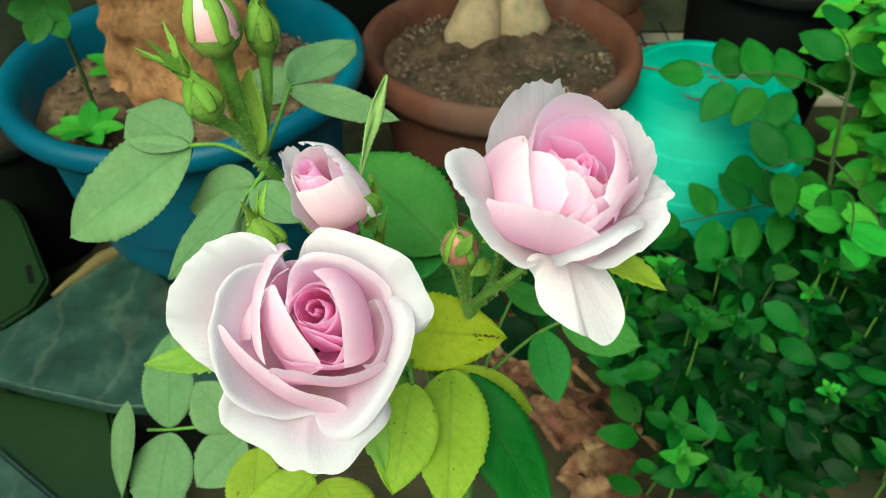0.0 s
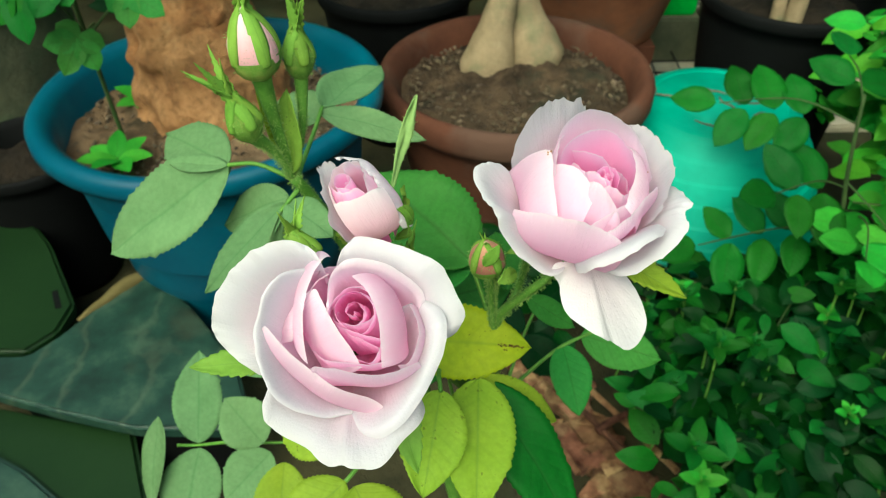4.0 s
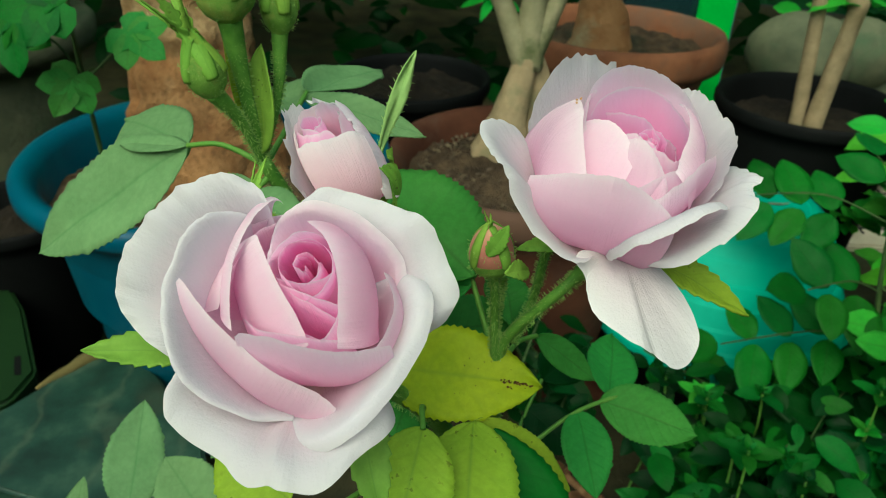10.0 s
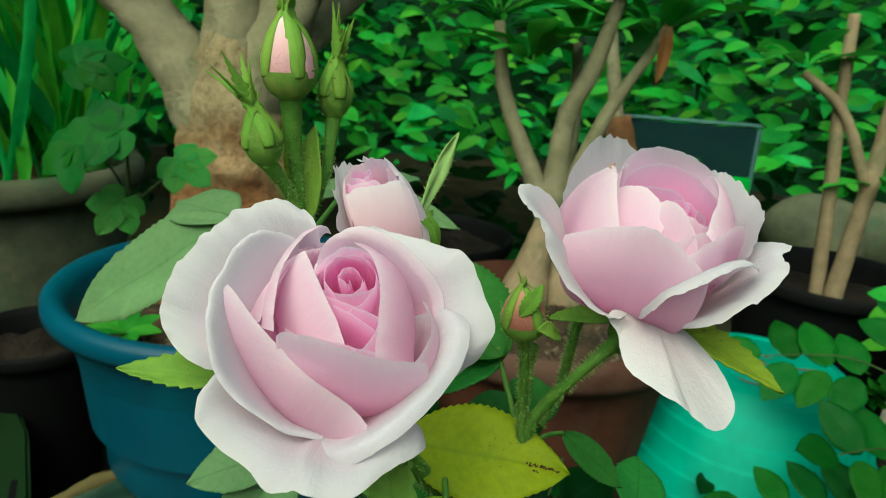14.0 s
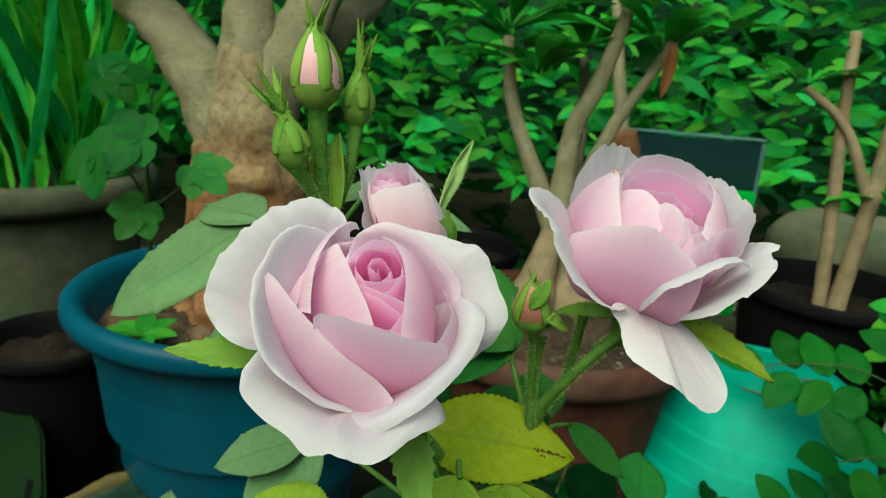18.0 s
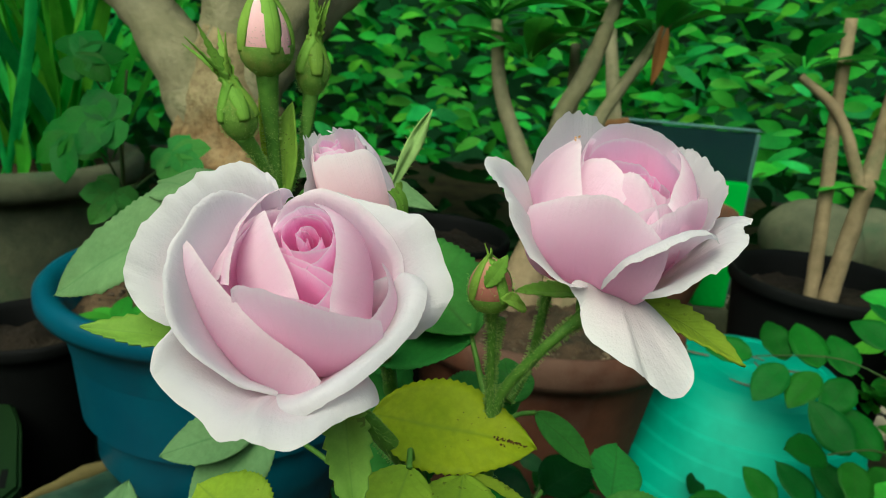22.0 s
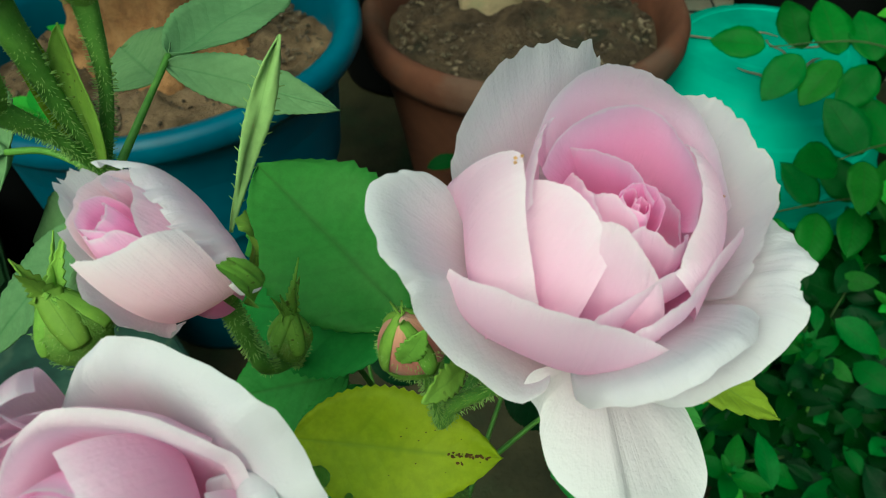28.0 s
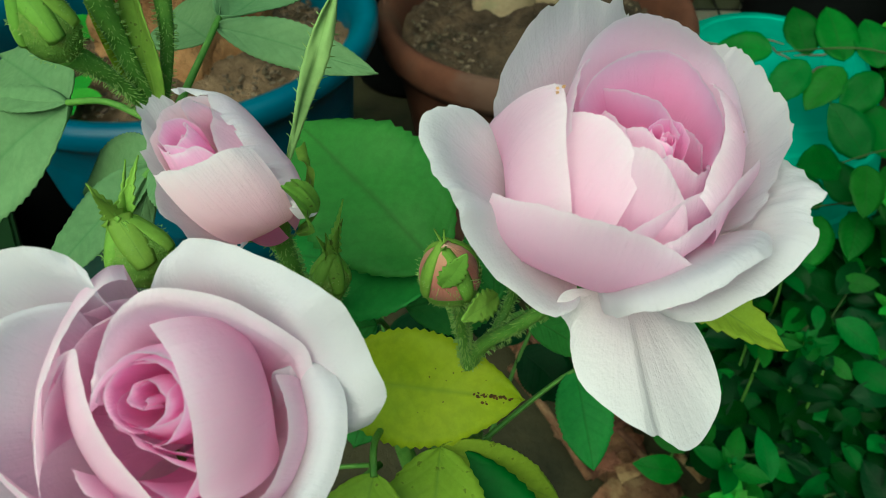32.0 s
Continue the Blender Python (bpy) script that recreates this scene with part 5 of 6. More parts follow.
plate("slab_top", [(-0.352, 0.590), (-0.297, 0.540), (-0.223, 0.454), (-0.190, 0.374), (-0.299, 0.376), (-0.379, 0.395), (-0.485, 0.426), (-0.519, 0.461), (-0.438, 0.464), (-0.418, 0.488), (-0.384, 0.548)], 0.121, 0.137, marble, stand, "dark green marble with pale veins", 0.003)
tube("worn_edge", [(-0.405, 0.512, 0.1362), (-0.392, 0.534, 0.1366), (-0.372, 0.564, 0.1366), (-0.354, 0.586, 0.1362)], [0.002, 0.005, 0.009, 0.004], worn_edge, stand, "worn tan edge of the slab", 8, 0.4)
plate("crate", [(-0.34, 0.53), (-0.24, 0.45), (-0.22, 0.39), (-0.37, 0.405), (-0.45, 0.44), (-0.40, 0.47)], 0.0, 0.120, black_plastic, stand, "dark crate under the slab")
sheet_g = thing("green_sheet", (-0.38, 0.32, 0.0), "smooth dull green plastic sheet on a low block", "plastic sheet")
plate("sheet_top", [(-0.555, 0.444), (-0.430, 0.418), (-0.316, 0.396), (-0.270, 0.304), (-0.245, 0.247), (-0.260, 0.12), (-0.443, 0.12), (-0.60, 0.30)], 0.095, 0.105, green_plastic, sheet_g)
plate("block", [(-0.50, 0.40), (-0.34, 0.37), (-0.30, 0.28), (-0.44, 0.16)], 0.0, 0.0945, grey_stone, sheet_g, "stone block under the green sheet")
tagged(plate("stone_tile", [(-0.535, 0.414), (-0.398, 0.349), (-0.325, 0.300), (-0.284, 0.246), (-0.30, 0.14), (-0.44, 0.14), (-0.56, 0.30)], 0.1052, 0.113, marble), "dark green marble tile lying on the green sheet", "tile")
board = thing("board", (-0.52, 0.60, 0.0), "olive green board with a dark slot lying beside the slab", "board")
plate("board_top", [(-0.702, 0.732), (-0.543, 0.697), (-0.493, 0.644), (-0.422, 0.541), (-0.424, 0.500), (-0.445, 0.472), (-0.549, 0.472)], 0.115, 0.133, green_plastic, board)
plate("slot", [(-0.4550, 0.5600), (-0.4490, 0.5620), (-0.4330, 0.5340), (-0.4390, 0.5320)], 0.1331, 0.1335, black_plastic, board, "dark slot in the board", 0.0001)
plate("block", [(-0.66, 0.71), (-0.54, 0.66), (-0.46, 0.55), (-0.53, 0.50)], 0.0, 0.1145, grey_stone, board, "stone block under the board")

# rusty scrap on the floor
scrap = thing("scrap_metal", (0.14, 0.47, 0.0), "rusty corroded metal frame and flaking plates on the floor", "scrap metal")
random.seed(11)
for i in range(84):
    k = rnd(0, 1)
    x, y = 0.075 + 0.120 * k + rnd(-0.024, 0.030) - 0.05 * max(0.0, k - 0.5), 0.560 - 0.21 * k + rnd(-0.020, 0.016)
    w, l, z = rnd(0.005, 0.020), rnd(0.004, 0.014), 0.001 + 0.004 * (i % 5)
    slab("rust_plate", x - w, x + w, y - l, y + l, z, z + rnd(0.002, 0.005), rust, scrap, "", rnd(-80, 40), 0.008, i * 1.7)
for i, (a, b) in enumerate((((0.060, 0.575, 0.026), (0.196, 0.385, 0.026)), ((0.082, 0.588, 0.024), (0.222, 0.402, 0.024)), ((0.088, 0.525, 0.029), (0.124, 0.548, 0.029)), ((0.118, 0.490, 0.029), (0.152, 0.512, 0.029)), ((0.146, 0.448, 0.029), (0.182, 0.470, 0.029)), ((0.052, 0.520, 0.024), (0.120, 0.400, 0.024)))):
    tube("rust_bar", [a, [(p + q) / 2 + 0.002 for p, q in zip(a, b)], b], [0.0040, 0.0035, 0.0042], rust, scrap, "", 8, 0.5, i)

# wire mesh over pale paving
tagged(slab("paving", 0.25, 0.95, 1.10, 1.75, -0.02, 0.012, pale_stone), "pale paving slab behind the pots", "paving", kind="structure")
net = thing("wire_mesh", (0.55, 1.25, 0.012), "dark wire mesh lying over the pale paving", "wire mesh")
for i in range(13):
    tube("wire_strand", [(0.28 + i * 0.05, 1.11, 0.03), (0.285 + i * 0.05, 1.40, 0.032), (0.28 + i * 0.05, 1.72, 0.03)], [0.002] * 3, wire, net, "", 6)
    tube("wire_strand", [(0.27, 1.12 + i * 0.048, 0.034), (0.6, 1.125 + i * 0.048, 0.032), (0.93, 1.12 + i * 0.048, 0.034)], [0.002] * 3, wire, net, "", 6)

# glass sheet leaning behind
glass = Nodes("blue_grey_glass")
glass.b.inputs["Base Color"].default_value = (0.02, 0.06, 0.065, 1)
glass.b.inputs["Roughness"].default_value = 0.12
glass.b.inputs["Transmission Weight"].default_value = 0.6
glass.b.inputs["IOR"].default_value = 1.45
rim_glass = plain("glass_edge", (0.06, 0.17, 0.16), (0.12, 0.26, 0.24), 12.0, 0.3, 0.1)
sheet = thing("glass_sheet", (0.33, 1.35, 0.0), "leaning blue-grey sheet of glass with a pale edge", "glass sheet")
ob = slab("pane", 0.19, 0.474, 1.40, 1.406, 0.10, 0.446, glass.m, sheet, "", 0, 0, 0, 0.001)
ob.visible_shadow = False
slab("glass_edge", 0.474, 0.482, 1.398, 1.408, 0.10, 0.448, rim_glass, sheet)
slab("glass_edge", 0.19, 0.482, 1.398, 1.408, 0.448, 0.454, rim_glass, sheet)
slab("foot_block", 0.15, 0.49, 1.36, 1.44, 0.0, 0.10, grey_stone, sheet, "stone block under the glass")
green_card = leafy("bright_sheet", (0.02, 0.45, 0.05), (0.03, 0.55, 0.07), (0.02, 0.4, 0.05), 0.4)
tagged(slab("plastic_board", 0.405, 0.472, 1.375, 1.385, 0.10, 0.355, green_card, turn=0), "bright green plastic board standing upright", "board")

# stones behind
random.seed(21)
for i, (x, y, z, s) in enumerate(((0.60, 1.35, 0.0, 0.12), (0.66, 1.30, 0.0, 0.10), (0.56, 1.28, 0.0, 0.07), (0.74, 1.4, 0.0, 0.14), (0.60, 1.35, 0.19, 0.09), (0.70, 1.36, 0.2, 0.08))):
    bm = bmesh.new()
    bmesh.ops.create_icosphere(bm, subdivisions=3, radius=s)
    for v in bm.verts:
        v.co *= 1 + 0.22 * noise.noise(v.co * 9 + Vector((i * 3, 0, 0)))
        v.co.z = v.co.z * 0.85 + s * 0.8 + z
        v.co.x += x
        v.co.y += y
    me = bpy.data.meshes.new("stone")
    bm.to_mesh(me)
    bm.free()
    me.materials.append(grey_stone)
    me.polygons.foreach_set("use_smooth", np.ones(len(me.polygons), dtype=bool))
    tagged(new("stone", me), "rough grey-green garden stone", "stone", "stones behind the pots")

# ---------------------------------------------------------------- desert-rose trees in the pots


def blade_tuft(bunch, at, n, length, width, tilt, seed, up=1.0):
    """A rosette of long leaves at a branch end."""
    random.seed(seed)
    at = Vector(at)
    for i in range(n):
        a = 2.4 * i + rnd(-0.3, 0.3)
        d = Vector((math.cos(a), math.sin(a), rnd(tilt - 0.3, tilt + 0.5) * up)).normalized()
        ln = length * rnd(0.7, 1.1)
        bunch.leaf(at + d * 0.008, at + d * ln, width * rnd(0.8, 1.15), Vector((0, 0, 1)) + d * 0.2, 5, 9, droop=0.35, fold=0.25, blunt=1.3, wave=0.05, seed=i * 1.7)


bark_pale = plain("bark_pale", (0.20, 0.155, 0.085), (0.36, 0.285, 0.17), 34.0, 0.85, 0.7, 0.005, c3=(0.15, 0.15, 0.08))

tree = thing("bonsai_tree", (-0.275, 0.70, 0.28), "thick-trunked potted tree with orange-brown flaking bark", "tree")
trunk_ob = tube("trunk", [(-0.270, 0.70, 0.27), (-0.272, 0.70, 0.31), (-0.278, 0.705, 0.37), (-0.282, 0.71, 0.43), (-0.285, 0.71, 0.49), (-0.287, 0.712, 0.57)], [0.092, 0.080, 0.067, 0.059, 0.052, 0.020], bark_trunk, tree, "", 96, 0.16, 3.0, 16)
for v in trunk_ob.data.vertices:
    ax = Vector((-0.278, 0.705, v.co.z))
    out = v.co - ax
    ang = math.atan2(out.y, out.x)
    slit = math.exp(-((ang + 2.45 + 0.12 * noise.noise((v.co.z * 14, 0, 0))) / 0.10) ** 2) * max(0.0, min(1.0, (v.co.z - 0.36) / 0.05))
    flake = 0.10 * noise.noise(v.co * 30) + 0.05 * noise.noise(v.co * 85) + 0.10 * noise.noise((ang * 2.2, v.co.z * 5, 2.0))
    v.co = ax + out * (1 + flake - 0.60 * slit)
for i, (pts, rad) in enumerate((
    ([(-0.290, 0.71, 0.47), (-0.355, 0.715, 0.565), (-0.44, 0.73, 0.64), (-0.52, 0.75, 0.74)], [0.040, 0.028, 0.02, 0.014]),
    ([(-0.283, 0.71, 0.48), (-0.282, 0.72, 0.60), (-0.29, 0.74, 0.72)], [0.038, 0.025, 0.017]),
    ([(-0.28, 0.71, 0.47), (-0.225, 0.73, 0.60), (-0.17, 0.75, 0.72)], [0.040, 0.026, 0.018]),
    ([(-0.27, 0.73, 0.50), (-0.22, 0.80, 0.58), (-0.16, 0.88, 0.66)], [0.03, 0.02, 0.014]),
    ([(-0.33, 0.69, 0.29), (-0.325, 0.69, 0.36), (-0.325, 0.70, 0.44), (-0.315, 0.705, 0.50)], [0.022, 0.018, 0.014, 0.012]),
)):
    tube("branch", pts, rad, bark_grey if i < 4 else bark, tree, "", 28, 0.28, i * 5.0, 8)
tube("root", [(-0.275, 0.700, 0.40), (-0.266, 0.672, 0.345), (-0.254, 0.640, 0.308), (-0.240, 0.610, 0.284)], [0.050, 0.050, 0.036, 0.016], bark_trunk, tree, "swollen root at the foot of the trunk", 32, 0.20, 9.0, 8)
crown = Bunch()
for i, p in enumerate(((-0.52, 0.75, 0.76), (-0.29, 0.74, 0.74), (-0.17, 0.75, 0.74), (-0.16, 0.88, 0.68), (-0.44, 0.73, 0.68))):
    blade_tuft(crown, p, 16, 0.15, 0.040, 0.4, 60 + i)
crown.done("crown", leaf_dark, tree)["kind"] = "stuff"

clay_tree = thing("desert_rose", (0.06, 0.82, 0.265), "potted desert rose with pale swollen stems and glossy leaves", "plant")
tube("caudex", [(0.036, 0.815, 0.24), (0.036, 0.82, 0.275), (0.048, 0.83, 0.325), (0.062, 0.84, 0.385)], [0.026, 0.033, 0.021, 0.014], bark_pale, clay_tree, "", 20, 0.15, 1.0, 7)
tube("caudex", [(0.092, 0.835, 0.24), (0.094, 0.84, 0.28), (0.080, 0.85, 0.330), (0.067, 0.85, 0.385)], [0.030, 0.038, 0.022, 0.013], bark_pale, clay_tree, "", 20, 0.15, 2.0, 7)
for i, (pts, rad) in enumerate((
    ([(0.062, 0.84, 0.37), (0.030, 0.84, 0.44), (-0.006, 0.84, 0.52), (-0.020, 0.85, 0.60)], [0.016, 0.011, 0.0085, 0.006]),
    ([(0.064, 0.84, 0.37), (0.066, 0.84, 0.49), (0.092, 0.84, 0.56), (0.114, 0.85, 0.64)], [0.017, 0.012, 0.010, 0.007]),
    ([(0.066, 0.84, 0.38), (0.110, 0.84, 0.50), (0.150, 0.84, 0.575), (0.190, 0.85, 0.65)], [0.012, 0.008, 0.006, 0.0045]),
    ([(0.064, 0.85, 0.38), (0.082, 0.90, 0.48), (0.080, 0.95, 0.58)], [0.012, 0.009, 0.006]),
)):
    tube("branch", pts, rad, bark_grey, clay_tree, "", 12, 0.15, i * 4.0, 7)
tuft = Bunch()
for i, p in enumerate(((-0.020, 0.85, 0.61), (0.114, 0.85, 0.65), (0.190, 0.85, 0.66), (0.080, 0.95, 0.59), (0.02, 0.86, 0.56), (0.16, 0.86, 0.60))):
    blade_tuft(tuft, p, 13, 0.12, 0.032, 0.4, 80 + i)
tuft.done("leaf_tuft", leaf_mid, clay_tree)["kind"] = "stuff"
dry = leafy("leaf_dry_brown", (0.28, 0.13, 0.04), (0.36, 0.18, 0.06), (0.2, 0.09, 0.03), 0.7)
leaflet("dry_leaf", (0.166, 0.84, 0.612), (0.163, 0.835, 0.545), 0.016, (0.2, -1, 0.1), dry, clay_tree, "withered brown hanging leaf", nv=12, fold=0.6)

stick = thing("potted_cutting", (0.455, 0.97, 0.26), "two pale bare stems with a few leaves in a black pot", "plant")
for i, (pts, rad) in enumerate((
    ([(0.443, 0.96, 0.25), (0.442, 0.96, 0.29), (0.433, 0.965, 0.42), (0.424, 0.97, 0.52), (0.42, 0.98, 0.64)], [0.010, 0.0095, 0.009, 0.008, 0.007]),
    ([(0.462, 0.955, 0.25), (0.468, 0.96, 0.30), (0.478, 0.96, 0.424), (0.488, 0.97, 0.54), (0.50, 0.98, 0.68)], [0.013, 0.012, 0.011, 0.010, 0.008]),
    ([(0.478, 0.96, 0.42), (0.425, 0.96, 0.520), (0.370, 0.97, 0.565)], [0.008, 0.007, 0.005]),
)):
    tube("stem", pts, rad, bark_pale, stick, "", 12, 0.15, i * 2.0, 7)
cut = Bunch()
blade_tuft(cut, (0.492, 0.955, 0.43), 9, 0.09, 0.038, 0.2, 97)
blade_tuft(cut, (0.50, 0.98, 0.68), 12, 0.13, 0.040, 0.4, 98)
blade_tuft(cut, (0.370, 0.97, 0.575), 8, 0.10, 0.034, 0.4, 99)
cut.done("leaf_tuft", leaf_mid, stick)["kind"] = "stuff"

far_tree = thing("desert_rose", (0.19, 1.20, 0.30), "small desert rose with a fat pale base in a far pot", "plant")
tube("caudex", [(0.200, 1.18, 0.28), (0.200, 1.18, 0.33), (0.195, 1.185, 0.39), (0.180, 1.19, 0.47)], [0.052, 0.048, 0.030, 0.018], bark, far_tree, "", 18, 0.18, 7.0, 7)
tube("branch", [(0.180, 1.19, 0.45), (0.16, 1.2, 0.56), (0.14, 1.21, 0.68)], [0.013, 0.01, 0.007], bark_grey, far_tree, "", 10, 0.1, 3.0)

# ---------------------------------------------------------------- shrubs


def palm_leaf(bunch, at, size, face, spin, seed):
    """A lobed leaf of five points."""
    at = Vector(at)
    f = Vector(face).normalized()
    x = f.cross(Vector((0.2, 0.1, 1))).normalized()
    y = f.cross(x)
    for k, (deg, ln) in enumerate(((0, 1.0), (52, 0.85), (-52, 0.85), (100, 0.6), (-100, 0.6))):
        a = radians(deg + spin)
        d = x * math.cos(a) + y * math.sin(a)
        bunch.leaf(at - d * size * 0.06, at + d * size * ln, size * 0.62, f, 5, 9, serr=0.18, teeth=5, fold=0.1, droop=0.15, blunt=1.05, wave=0.06, seed=seed + k)


twig_dark = plain("dark_twig", (0.02, 0.05, 0.012), (0.05, 0.09, 0.025), 60.0, 0.7, 0.3, 0.001)
vine = thing("lobed_vine", (-0.33, 0.57, 0.305), "young vine with lobed green leaves leaning over the blue rim", "plant")
tube("stem", [(-0.335, 0.600, 0.29), (-0.332, 0.592, 0.38), (-0.328, 0.584, 0.46), (-0.318, 0.580, 0.53)], [0.0022, 0.002, 0.0016, 0.0010], twig_dark, vine)
for i, (x, y, z, sz) in enumerate(((-0.300, 0.520, 0.497, 0.043), (-0.322, 0.560, 0.428, 0.034), (-0.345, 0.535, 0.480, 0.042), (-0.270, 0.560, 0.468, 0.036), (-0.350, 0.560, 0.540, 0.040))):
    lobes = Bunch()
    palm_leaf(lobes, (x, y, z), sz, (0.1 + 0.25 * math.sin(i * 2), -0.75, 0.6 + 0.2 * math.sin(i * 5)), 20 + 47 * i, i * 3.0)
    lobes.done("lobed_leaf", leaf_shoot if i in (0, 2, 4) else leaf_rose, vine)
    tube("leaf_stalk", [(-0.325, 0.58, 0.42), ((x - 0.318) / 2, y + 0.03, (z + 0.43) / 2), (x, y + 0.006, z)], [0.0012, 0.001, 0.0008], twig_dark, vine, "", 6)
seedling = thing("seedling", (-0.328, 0.562, 0.28), "small green seedling in dry soil", "seedling", "seedlings in the blue pot")
sd = Bunch()
random.seed(5)
for k in range(7):
    a = k * 0.9
    sd.leaf((-0.328, 0.562, 0.305), (-0.328 + 0.034 * math.cos(a), 0.562 + 0.034 * math.sin(a), 0.312 + 0.004 * (k % 3)), 0.019, (0, -0.2, 1), 5, 9, fold=0.2)
sd.rod((-0.328, 0.562, 0.27), (-0.328, 0.562, 0.308), 0.0015, 0.001)
sd.done("seedling_leaves", leaf_mid, seedling)
copy_thing(seedling, pose(-0.345, 0.695, 0.272, 0, 0, 70))

# leaves of a neighbour shoot that hang before the turquoise tub
shoot = thing("rose_shoot", (0.44, 0.60, 0.0), "neighbouring rose shoot with rounded fresh green leaflets", "rose bush")
tube("cane", [(0.44, 0.60, 0.0), (0.43, 0.60, 0.12), (0.405, 0.61, 0.24), (0.40, 0.63, 0.33)], [0.0032, 0.0028, 0.0024, 0.0016], twig_dark, shoot)


def spray(stalk, pairs, size, face, seed, paint):
    """A feather-shaped leaf: opposite pairs of blades along a stalk and one at the end."""
    st = tube("shoot_leaf", stalk, [0.0011, 0.0009, 0.0007], twig_dark, shoot, "", 6)
    a, b = Vector(stalk[0]), Vector(stalk[-1])
    d = (b - a).normalized()
    f = Vector(face).normalized()
    s = d.cross(f).normalized()
    random.seed(seed)
    spots = [(b, d)]
    for k in range(pairs):
        p = a.lerp(b, 0.35 + 0.55 * k / max(1, pairs - 0.5))
        spots += [(p, (s * 0.95 + d * 0.45).normalized()), (p, (-s * 0.95 + d * 0.45).normalized())]
    for i, (p, way) in enumerate(spots):
        ln = size * rnd(0.85, 1.15)
        w = Vector((rnd(-0.25, 0.25), rnd(-0.2, 0.2), rnd(-0.1, 0.15)))
        leaflet("leaflet", p + way * 0.003, p + way * ln, ln * 0.62, f + w, paint, st, "", serr=0.06, teeth=18, nu=7, nv=23, fold=0.1, droop=0.12, wave=0.04, seed=seed + i)


spray([(0.40, 0.625, 0.30), (0.345, 0.65, 0.315), (0.275, 0.670, 0.300)], 3, 0.058, (-0.05, -0.6, 0.8), 31, leaf_shoot)
spray([(0.41, 0.61, 0.23), (0.365, 0.59, 0.255), (0.310, 0.560, 0.262)], 2, 0.060, (0.0, -0.6, 0.8), 32, leaf_shoot)
spray([(0.405, 0.61, 0.24), (0.43, 0.56, 0.22), (0.44, 0.50, 0.195)], 2, 0.060, (0.1, -0.5, 0.85), 33, leaf_shoot)
spray([(0.40, 0.63, 0.325), (0.41, 0.67, 0.335), (0.415, 0.705, 0.335)], 1, 0.056, (0.1, -0.6, 0.8), 34, leaf_shoot)
spray([(0.43, 0.60, 0.15), (0.36, 0.54, 0.15), (0.31, 0.48, 0.14)], 2, 0.055, (0.0, -0.5, 0.85), 35, leaf_dark)
spray([(0.415, 0.60, 0.22), (0.48, 0.58, 0.22), (0.54, 0.54, 0.205)], 2, 0.060, (0.1, -0.5, 0.85), 36, leaf_shoot)
spray([(0.42, 0.60, 0.19), (0.33, 0.575, 0.205), (0.245, 0.555, 0.200)], 3, 0.052, (0.0, -0.6, 0.8), 38, leaf_shoot)
spray([(0.41, 0.60, 0.21), (0.40, 0.545, 0.235), (0.375, 0.490, 0.235)], 2, 0.050, (0.0, -0.55, 0.85), 39, leaf_mid)
spray([(0.43, 0.60, 0.12), (0.30, 0.52, 0.10), (0.22, 0.47, 0.10)], 2, 0.050, (0.0, -0.5, 0.85), 37, leaf_dark)


def shrub(name, at, box, n, size, paint, label, seed, stems=10, tip_paint=None, lean=0.6):
    """A leafy shrub: thin stems from the ground with many small leaves of uneven size."""
    root = thing(name, at, label, "shrub")
    random.seed(seed)
    x0, x1, y0, y1, z0, z1 = box
    st, lv, tp = Bunch(), Bunch(), Bunch()
    per = max(1, n // stems)
    for i in range(stems):
        foot = Vector((at[0] + rnd(-0.05, 0.05), at[1] + rnd(-0.05, 0.05), at[2]))
        top = Vector((rnd(x0, x1), rnd(y0, y1), rnd(z0 + 0.3 * (z1 - z0), z1)))
        mid = foot.lerp(top, 0.5) + Vector((rnd(-0.04, 0.04), rnd(-0.04, 0.04), 0.05))
        pts = [foot.lerp(mid, k / 5) if k < 5 else mid.lerp(top, (k - 5) / 6) for k in range(12)]
        for a, b in zip(pts, pts[1:]):
            st.rod(a, b, 0.0016, 0.0014, 5)
        for k in range(per):
            f = rnd(0.25, 1.0)
            q = f * 10.99
            p = pts[int(q)].lerp(pts[int(q) + 1], q - int(q)) + Vector((rnd(-1, 1), rnd(-1, 1), rnd(-0.6, 0.6))) * size * 1.1
            a = rnd(0, 6.283)
            d = Vector((math.cos(a), math.sin(a), rnd(-0.45, 0.5))).normalized()
            ln = size * rnd(0.55, 1.25)
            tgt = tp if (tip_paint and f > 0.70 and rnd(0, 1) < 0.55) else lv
            tgt.leaf(p, p + d * ln, ln * rnd(0.42, 0.6), (rnd(-0.4, 0.4), -lean + rnd(-0.4, 0.4), 1), 5, 8, fold=0.2, droop=0.2, wave=0.06, seed=rnd(0, 90))
    st.done("stem_tangle", twig_dark, root)["kind"] = "stuff"
    lv.done("foliage", paint, root)["kind"] = "stuff"
    if tip_paint:
        tp.done("young_foliage", tip_paint, root)["kind"] = "stuff"
    return root


# shade inside the low shrubs is painted: near-black leaves, lighter only at the tips
shrub("small_leaved_shrub", (0.36, 0.50, 0.0), (0.19, 0.66, 0.33, 0.62, 0.01, 0.16), 2600, 0.036, leaf_dark, "low shrub of small leaves, painted shaded green inside, with bright tips", 71, 44, leaf_shoot)
shrub("small_leaved_shrub", (0.62, 0.66, 0.18), (0.46, 0.85, 0.46, 0.95, 0.05, 0.33), 800, 0.048, leaf_mid, "leafy green shrub in a black pot", 72, 16, leaf_bright)
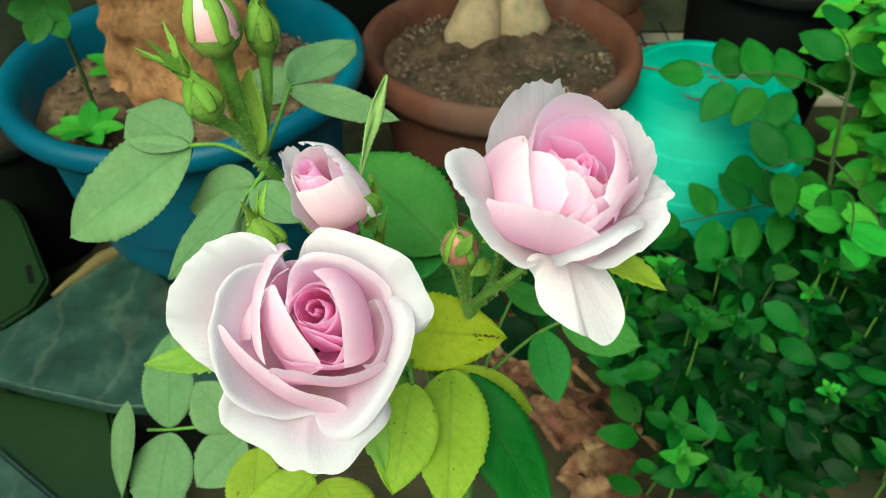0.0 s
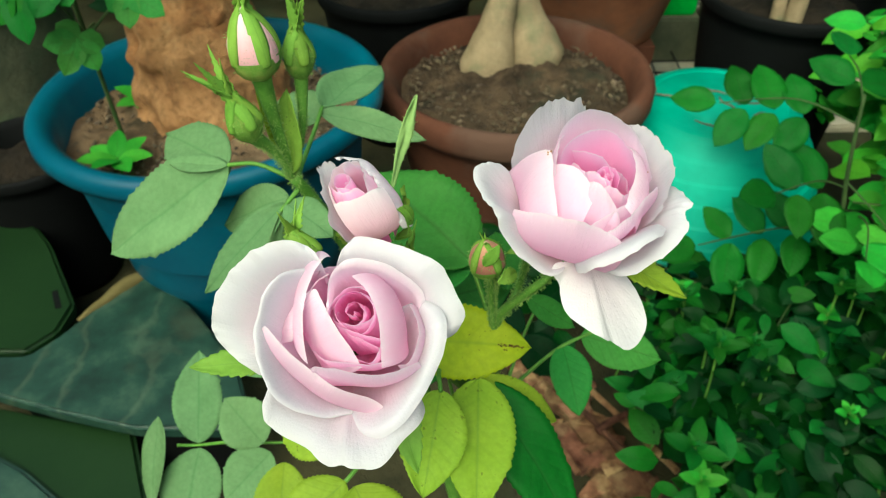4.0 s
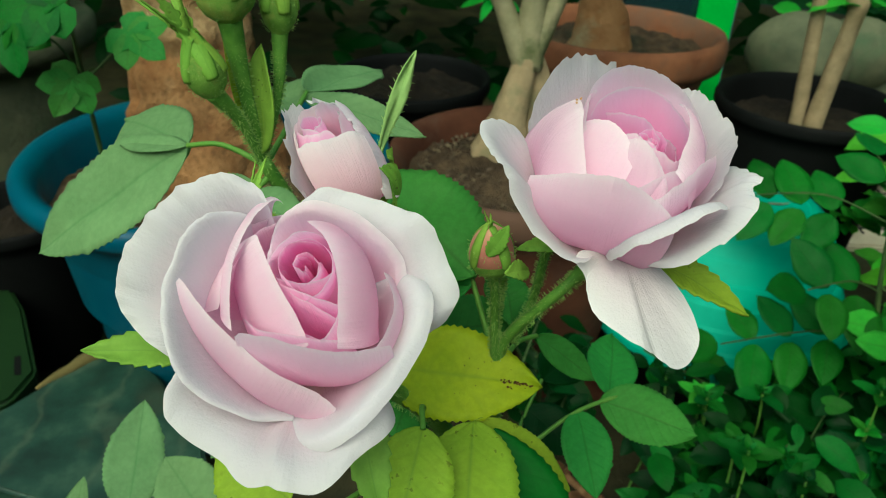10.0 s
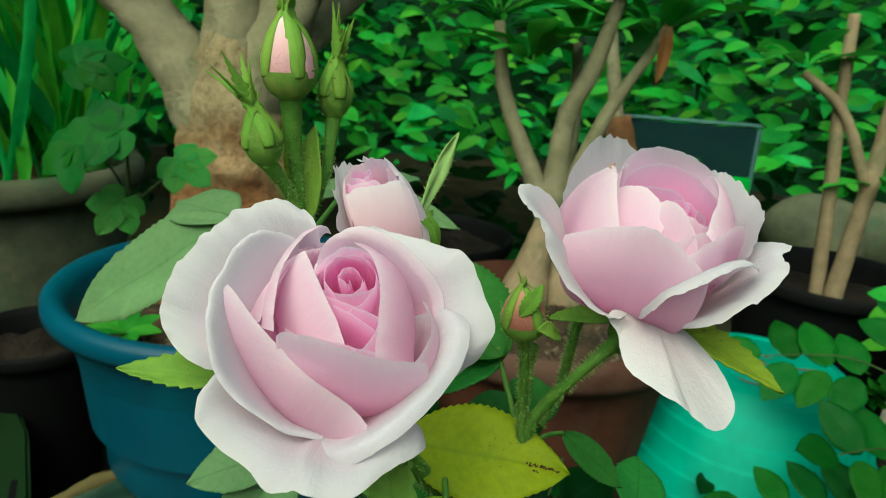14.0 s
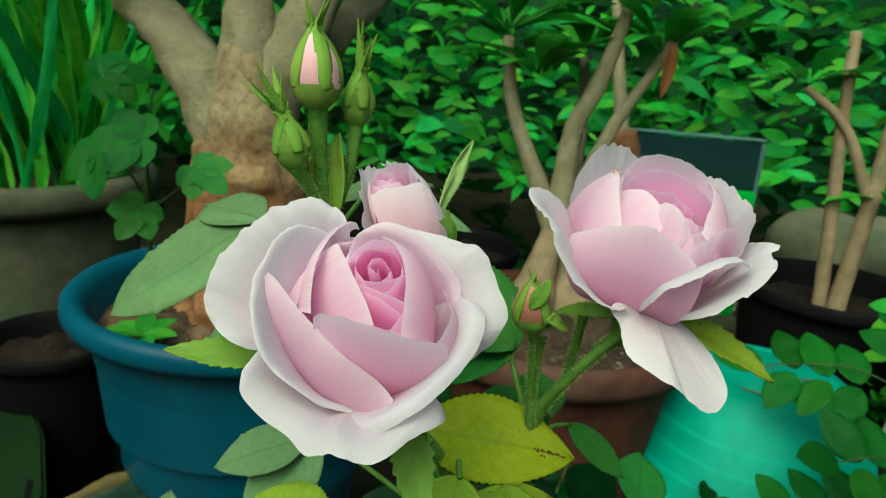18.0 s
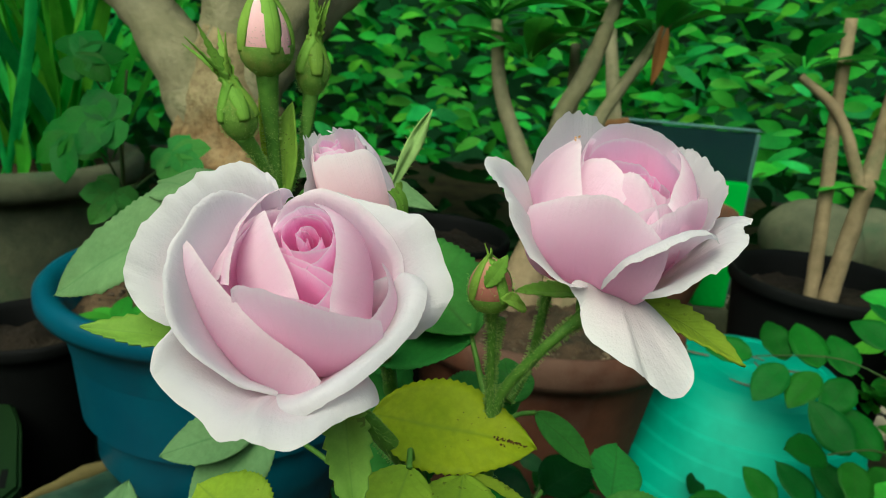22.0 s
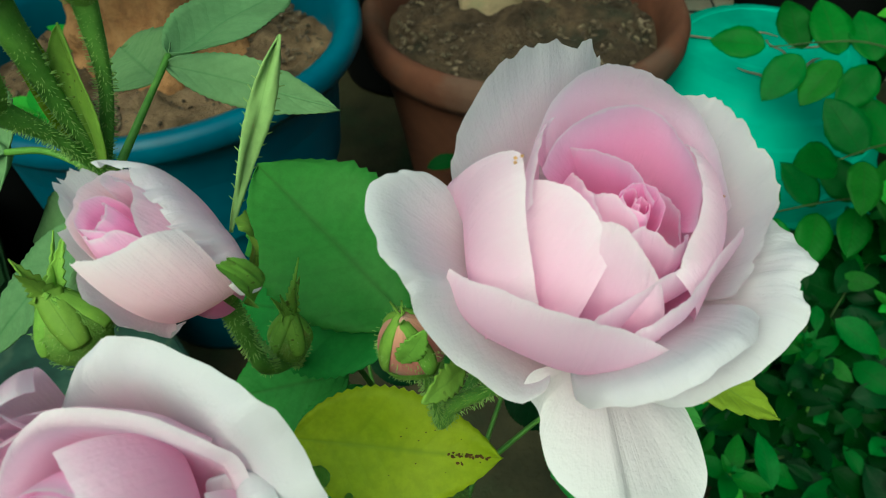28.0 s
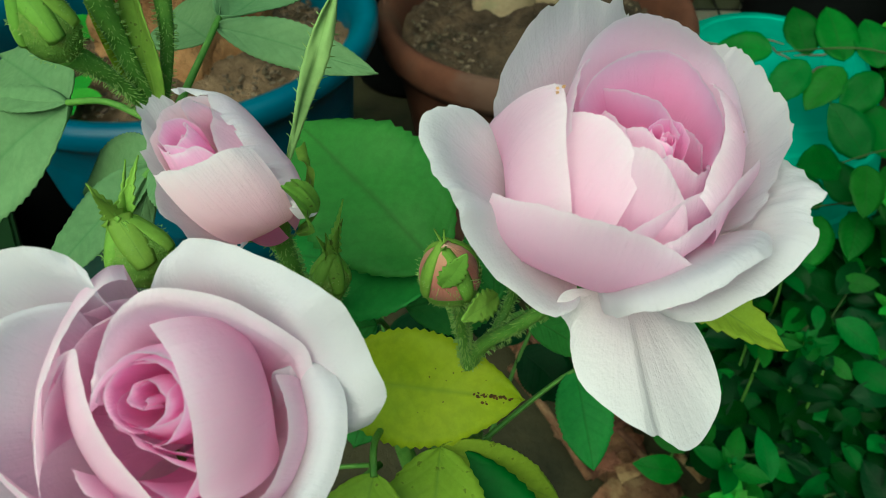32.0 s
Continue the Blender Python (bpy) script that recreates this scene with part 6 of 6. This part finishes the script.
shrub("small_leaved_shrub", (0.08, 0.62, 0.0), (-0.10, 0.22, 0.52, 0.66, 0.03, 0.20), 90, 0.034, leaf_dark, "sparse shoots of leaves low down in a painted shaded green", 73, 9)

# young sprouts standing out of the low shrub
random.seed(52)
for i in range(44):
    x, y, z = rnd(0.19, 0.52), rnd(0.30, 0.58), rnd(0.10, 0.20)
    sprout = thing("sprout", (x, y, 0.0), "slim sprout with a star of small bright leaves", "sprout", "sprouts over the low shrub")
    tube("stem", [(x + rnd(-0.03, 0.03), y + rnd(-0.02, 0.02), 0.0), (x + 0.004, y, z * 0.6), (x, y, z)], [0.0014, 0.0012, 0.0009], stem_green, sprout, "", 6)
    star = Bunch()
    for tier, (cnt, ln, up) in enumerate(((4, 0.017 + 0.006 * (i % 3), 0.35), (3, 0.013, 0.9), (3, 0.007, 1.6))):
        for k in range(cnt):
            a = 6.283 * k / cnt + tier * 0.8 + i
            w = Vector((math.cos(a), math.sin(a), up + rnd(-0.2, 0.2))).normalized()
            p = Vector((x, y, z - 0.004 + tier * 0.003))
            star.leaf(p, p + w * ln * rnd(0.8, 1.2), ln * 0.5, (0, -0.3, 1), 5, 9, fold=0.2, droop=0.2, seed=i + k)
    star.done("leaf_star", (leaf_shoot, leaf_mid, leaf_shoot, leaf_dark)[i % 4], sprout)

# grassy clump at the side
clump = thing("strap_leaf_plant", (-0.78, 1.06, 0.31), "clump of long narrow green blades in the planter", "plant")
random.seed(8)
for i in range(120):
    a = rnd(0, 6.283)
    p = Vector((-0.80 + rnd(-0.15, 0.15), 1.06 + rnd(-0.14, 0.14), 0.31))
    ln = rnd(0.22, 0.5)
    d = Vector((math.cos(a) * 0.45, math.sin(a) * 0.45, 1)).normalized()
    strap = Bunch()
    strap.leaf(p, p + d * ln, rnd(0.012, 0.02), (d.x, -1, 0.3), 3, 9, droop=-0.15, fold=0.3, blunt=1.2, wave=0.06, seed=i * 1.1)
    strap.done("blade", leaf_far if i % 3 else leaf_bright, clump)

# wall of foliage behind
back = thing("background_foliage", (0.0, 2.0, 0.0), "dense bank of green garden plants behind the pots", "foliage", kind="stuff")
random.seed(9)
# gap shade and highlights painted: near-black leaves reach furthest back, sunlit green stays in front
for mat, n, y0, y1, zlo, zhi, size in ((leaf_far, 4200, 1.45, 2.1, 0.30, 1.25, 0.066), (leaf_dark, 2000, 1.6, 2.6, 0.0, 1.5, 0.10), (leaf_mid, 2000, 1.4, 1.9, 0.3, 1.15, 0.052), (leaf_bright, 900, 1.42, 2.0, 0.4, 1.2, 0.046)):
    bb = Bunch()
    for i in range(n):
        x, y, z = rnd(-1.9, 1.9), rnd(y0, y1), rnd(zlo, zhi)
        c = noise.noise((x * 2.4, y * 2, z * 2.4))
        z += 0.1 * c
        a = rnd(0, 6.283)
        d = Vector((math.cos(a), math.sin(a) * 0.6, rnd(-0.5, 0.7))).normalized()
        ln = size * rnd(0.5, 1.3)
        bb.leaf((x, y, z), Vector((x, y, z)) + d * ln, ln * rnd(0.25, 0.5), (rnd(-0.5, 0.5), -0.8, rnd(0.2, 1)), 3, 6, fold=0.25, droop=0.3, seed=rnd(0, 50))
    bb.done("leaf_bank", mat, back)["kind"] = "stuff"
# added ring, mostly out of view, that dims low sky light; lower behind camera
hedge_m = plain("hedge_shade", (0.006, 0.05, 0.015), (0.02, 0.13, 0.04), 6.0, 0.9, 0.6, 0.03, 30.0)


def sky_blocking_hedge():
    """Added tall planting on every side that blocks low sky light."""
    n, rows = 72, 12
    vs = []
    for j in range(rows):
        for i in range(n):
            a = 2 * math.pi * i / n
            r = 3.1 + 0.22 * noise.noise((math.cos(a) * 5, math.sin(a) * 5, j * 0.5)) - 0.12 * j * (0.5 if math.sin(a) < 0 else 0.2)
            vs.append((r * math.cos(a), 0.3 + r * math.sin(a), j * (0.13 if math.sin(a) < -0.2 else 0.21)))
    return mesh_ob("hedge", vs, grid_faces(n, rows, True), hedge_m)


tagged(sky_blocking_hedge(), "added dark green hedge ring that blocks low sky light, unseen behind the camera", "hedge", kind="structure")
# leaves of the added light-blocking ring, left out above its low side
hedge_leaves = Bunch()
random.seed(61)
for i in range(5200):
    a, z = rnd(0, 6.283), rnd(0.02, 2.5)
    if (0.75 < a < 2.4 and z < 1.3) or (math.sin(a) < -0.2 and z > 1.4):
        continue
    r = 3.0 - 0.25 * z + rnd(-0.12, 0.10)
    p = Vector((r * math.cos(a), 0.3 + r * math.sin(a), z))
    w = Vector((rnd(-1, 1) - 0.4 * math.cos(a), rnd(-1, 1) - 0.4 * math.sin(a), rnd(-0.6, 0.6))).normalized()
    ln = rnd(0.10, 0.22)
    hedge_leaves.leaf(p, p + w * ln, ln * 0.45, (-math.cos(a), -math.sin(a), 0.6), 3, 5, fold=0.25, droop=0.3, seed=i)
tagged(hedge_leaves.done("hedge_foliage", leaf_shoot), "loose dark leaves on the added hedge ring", "foliage", kind="stuff")
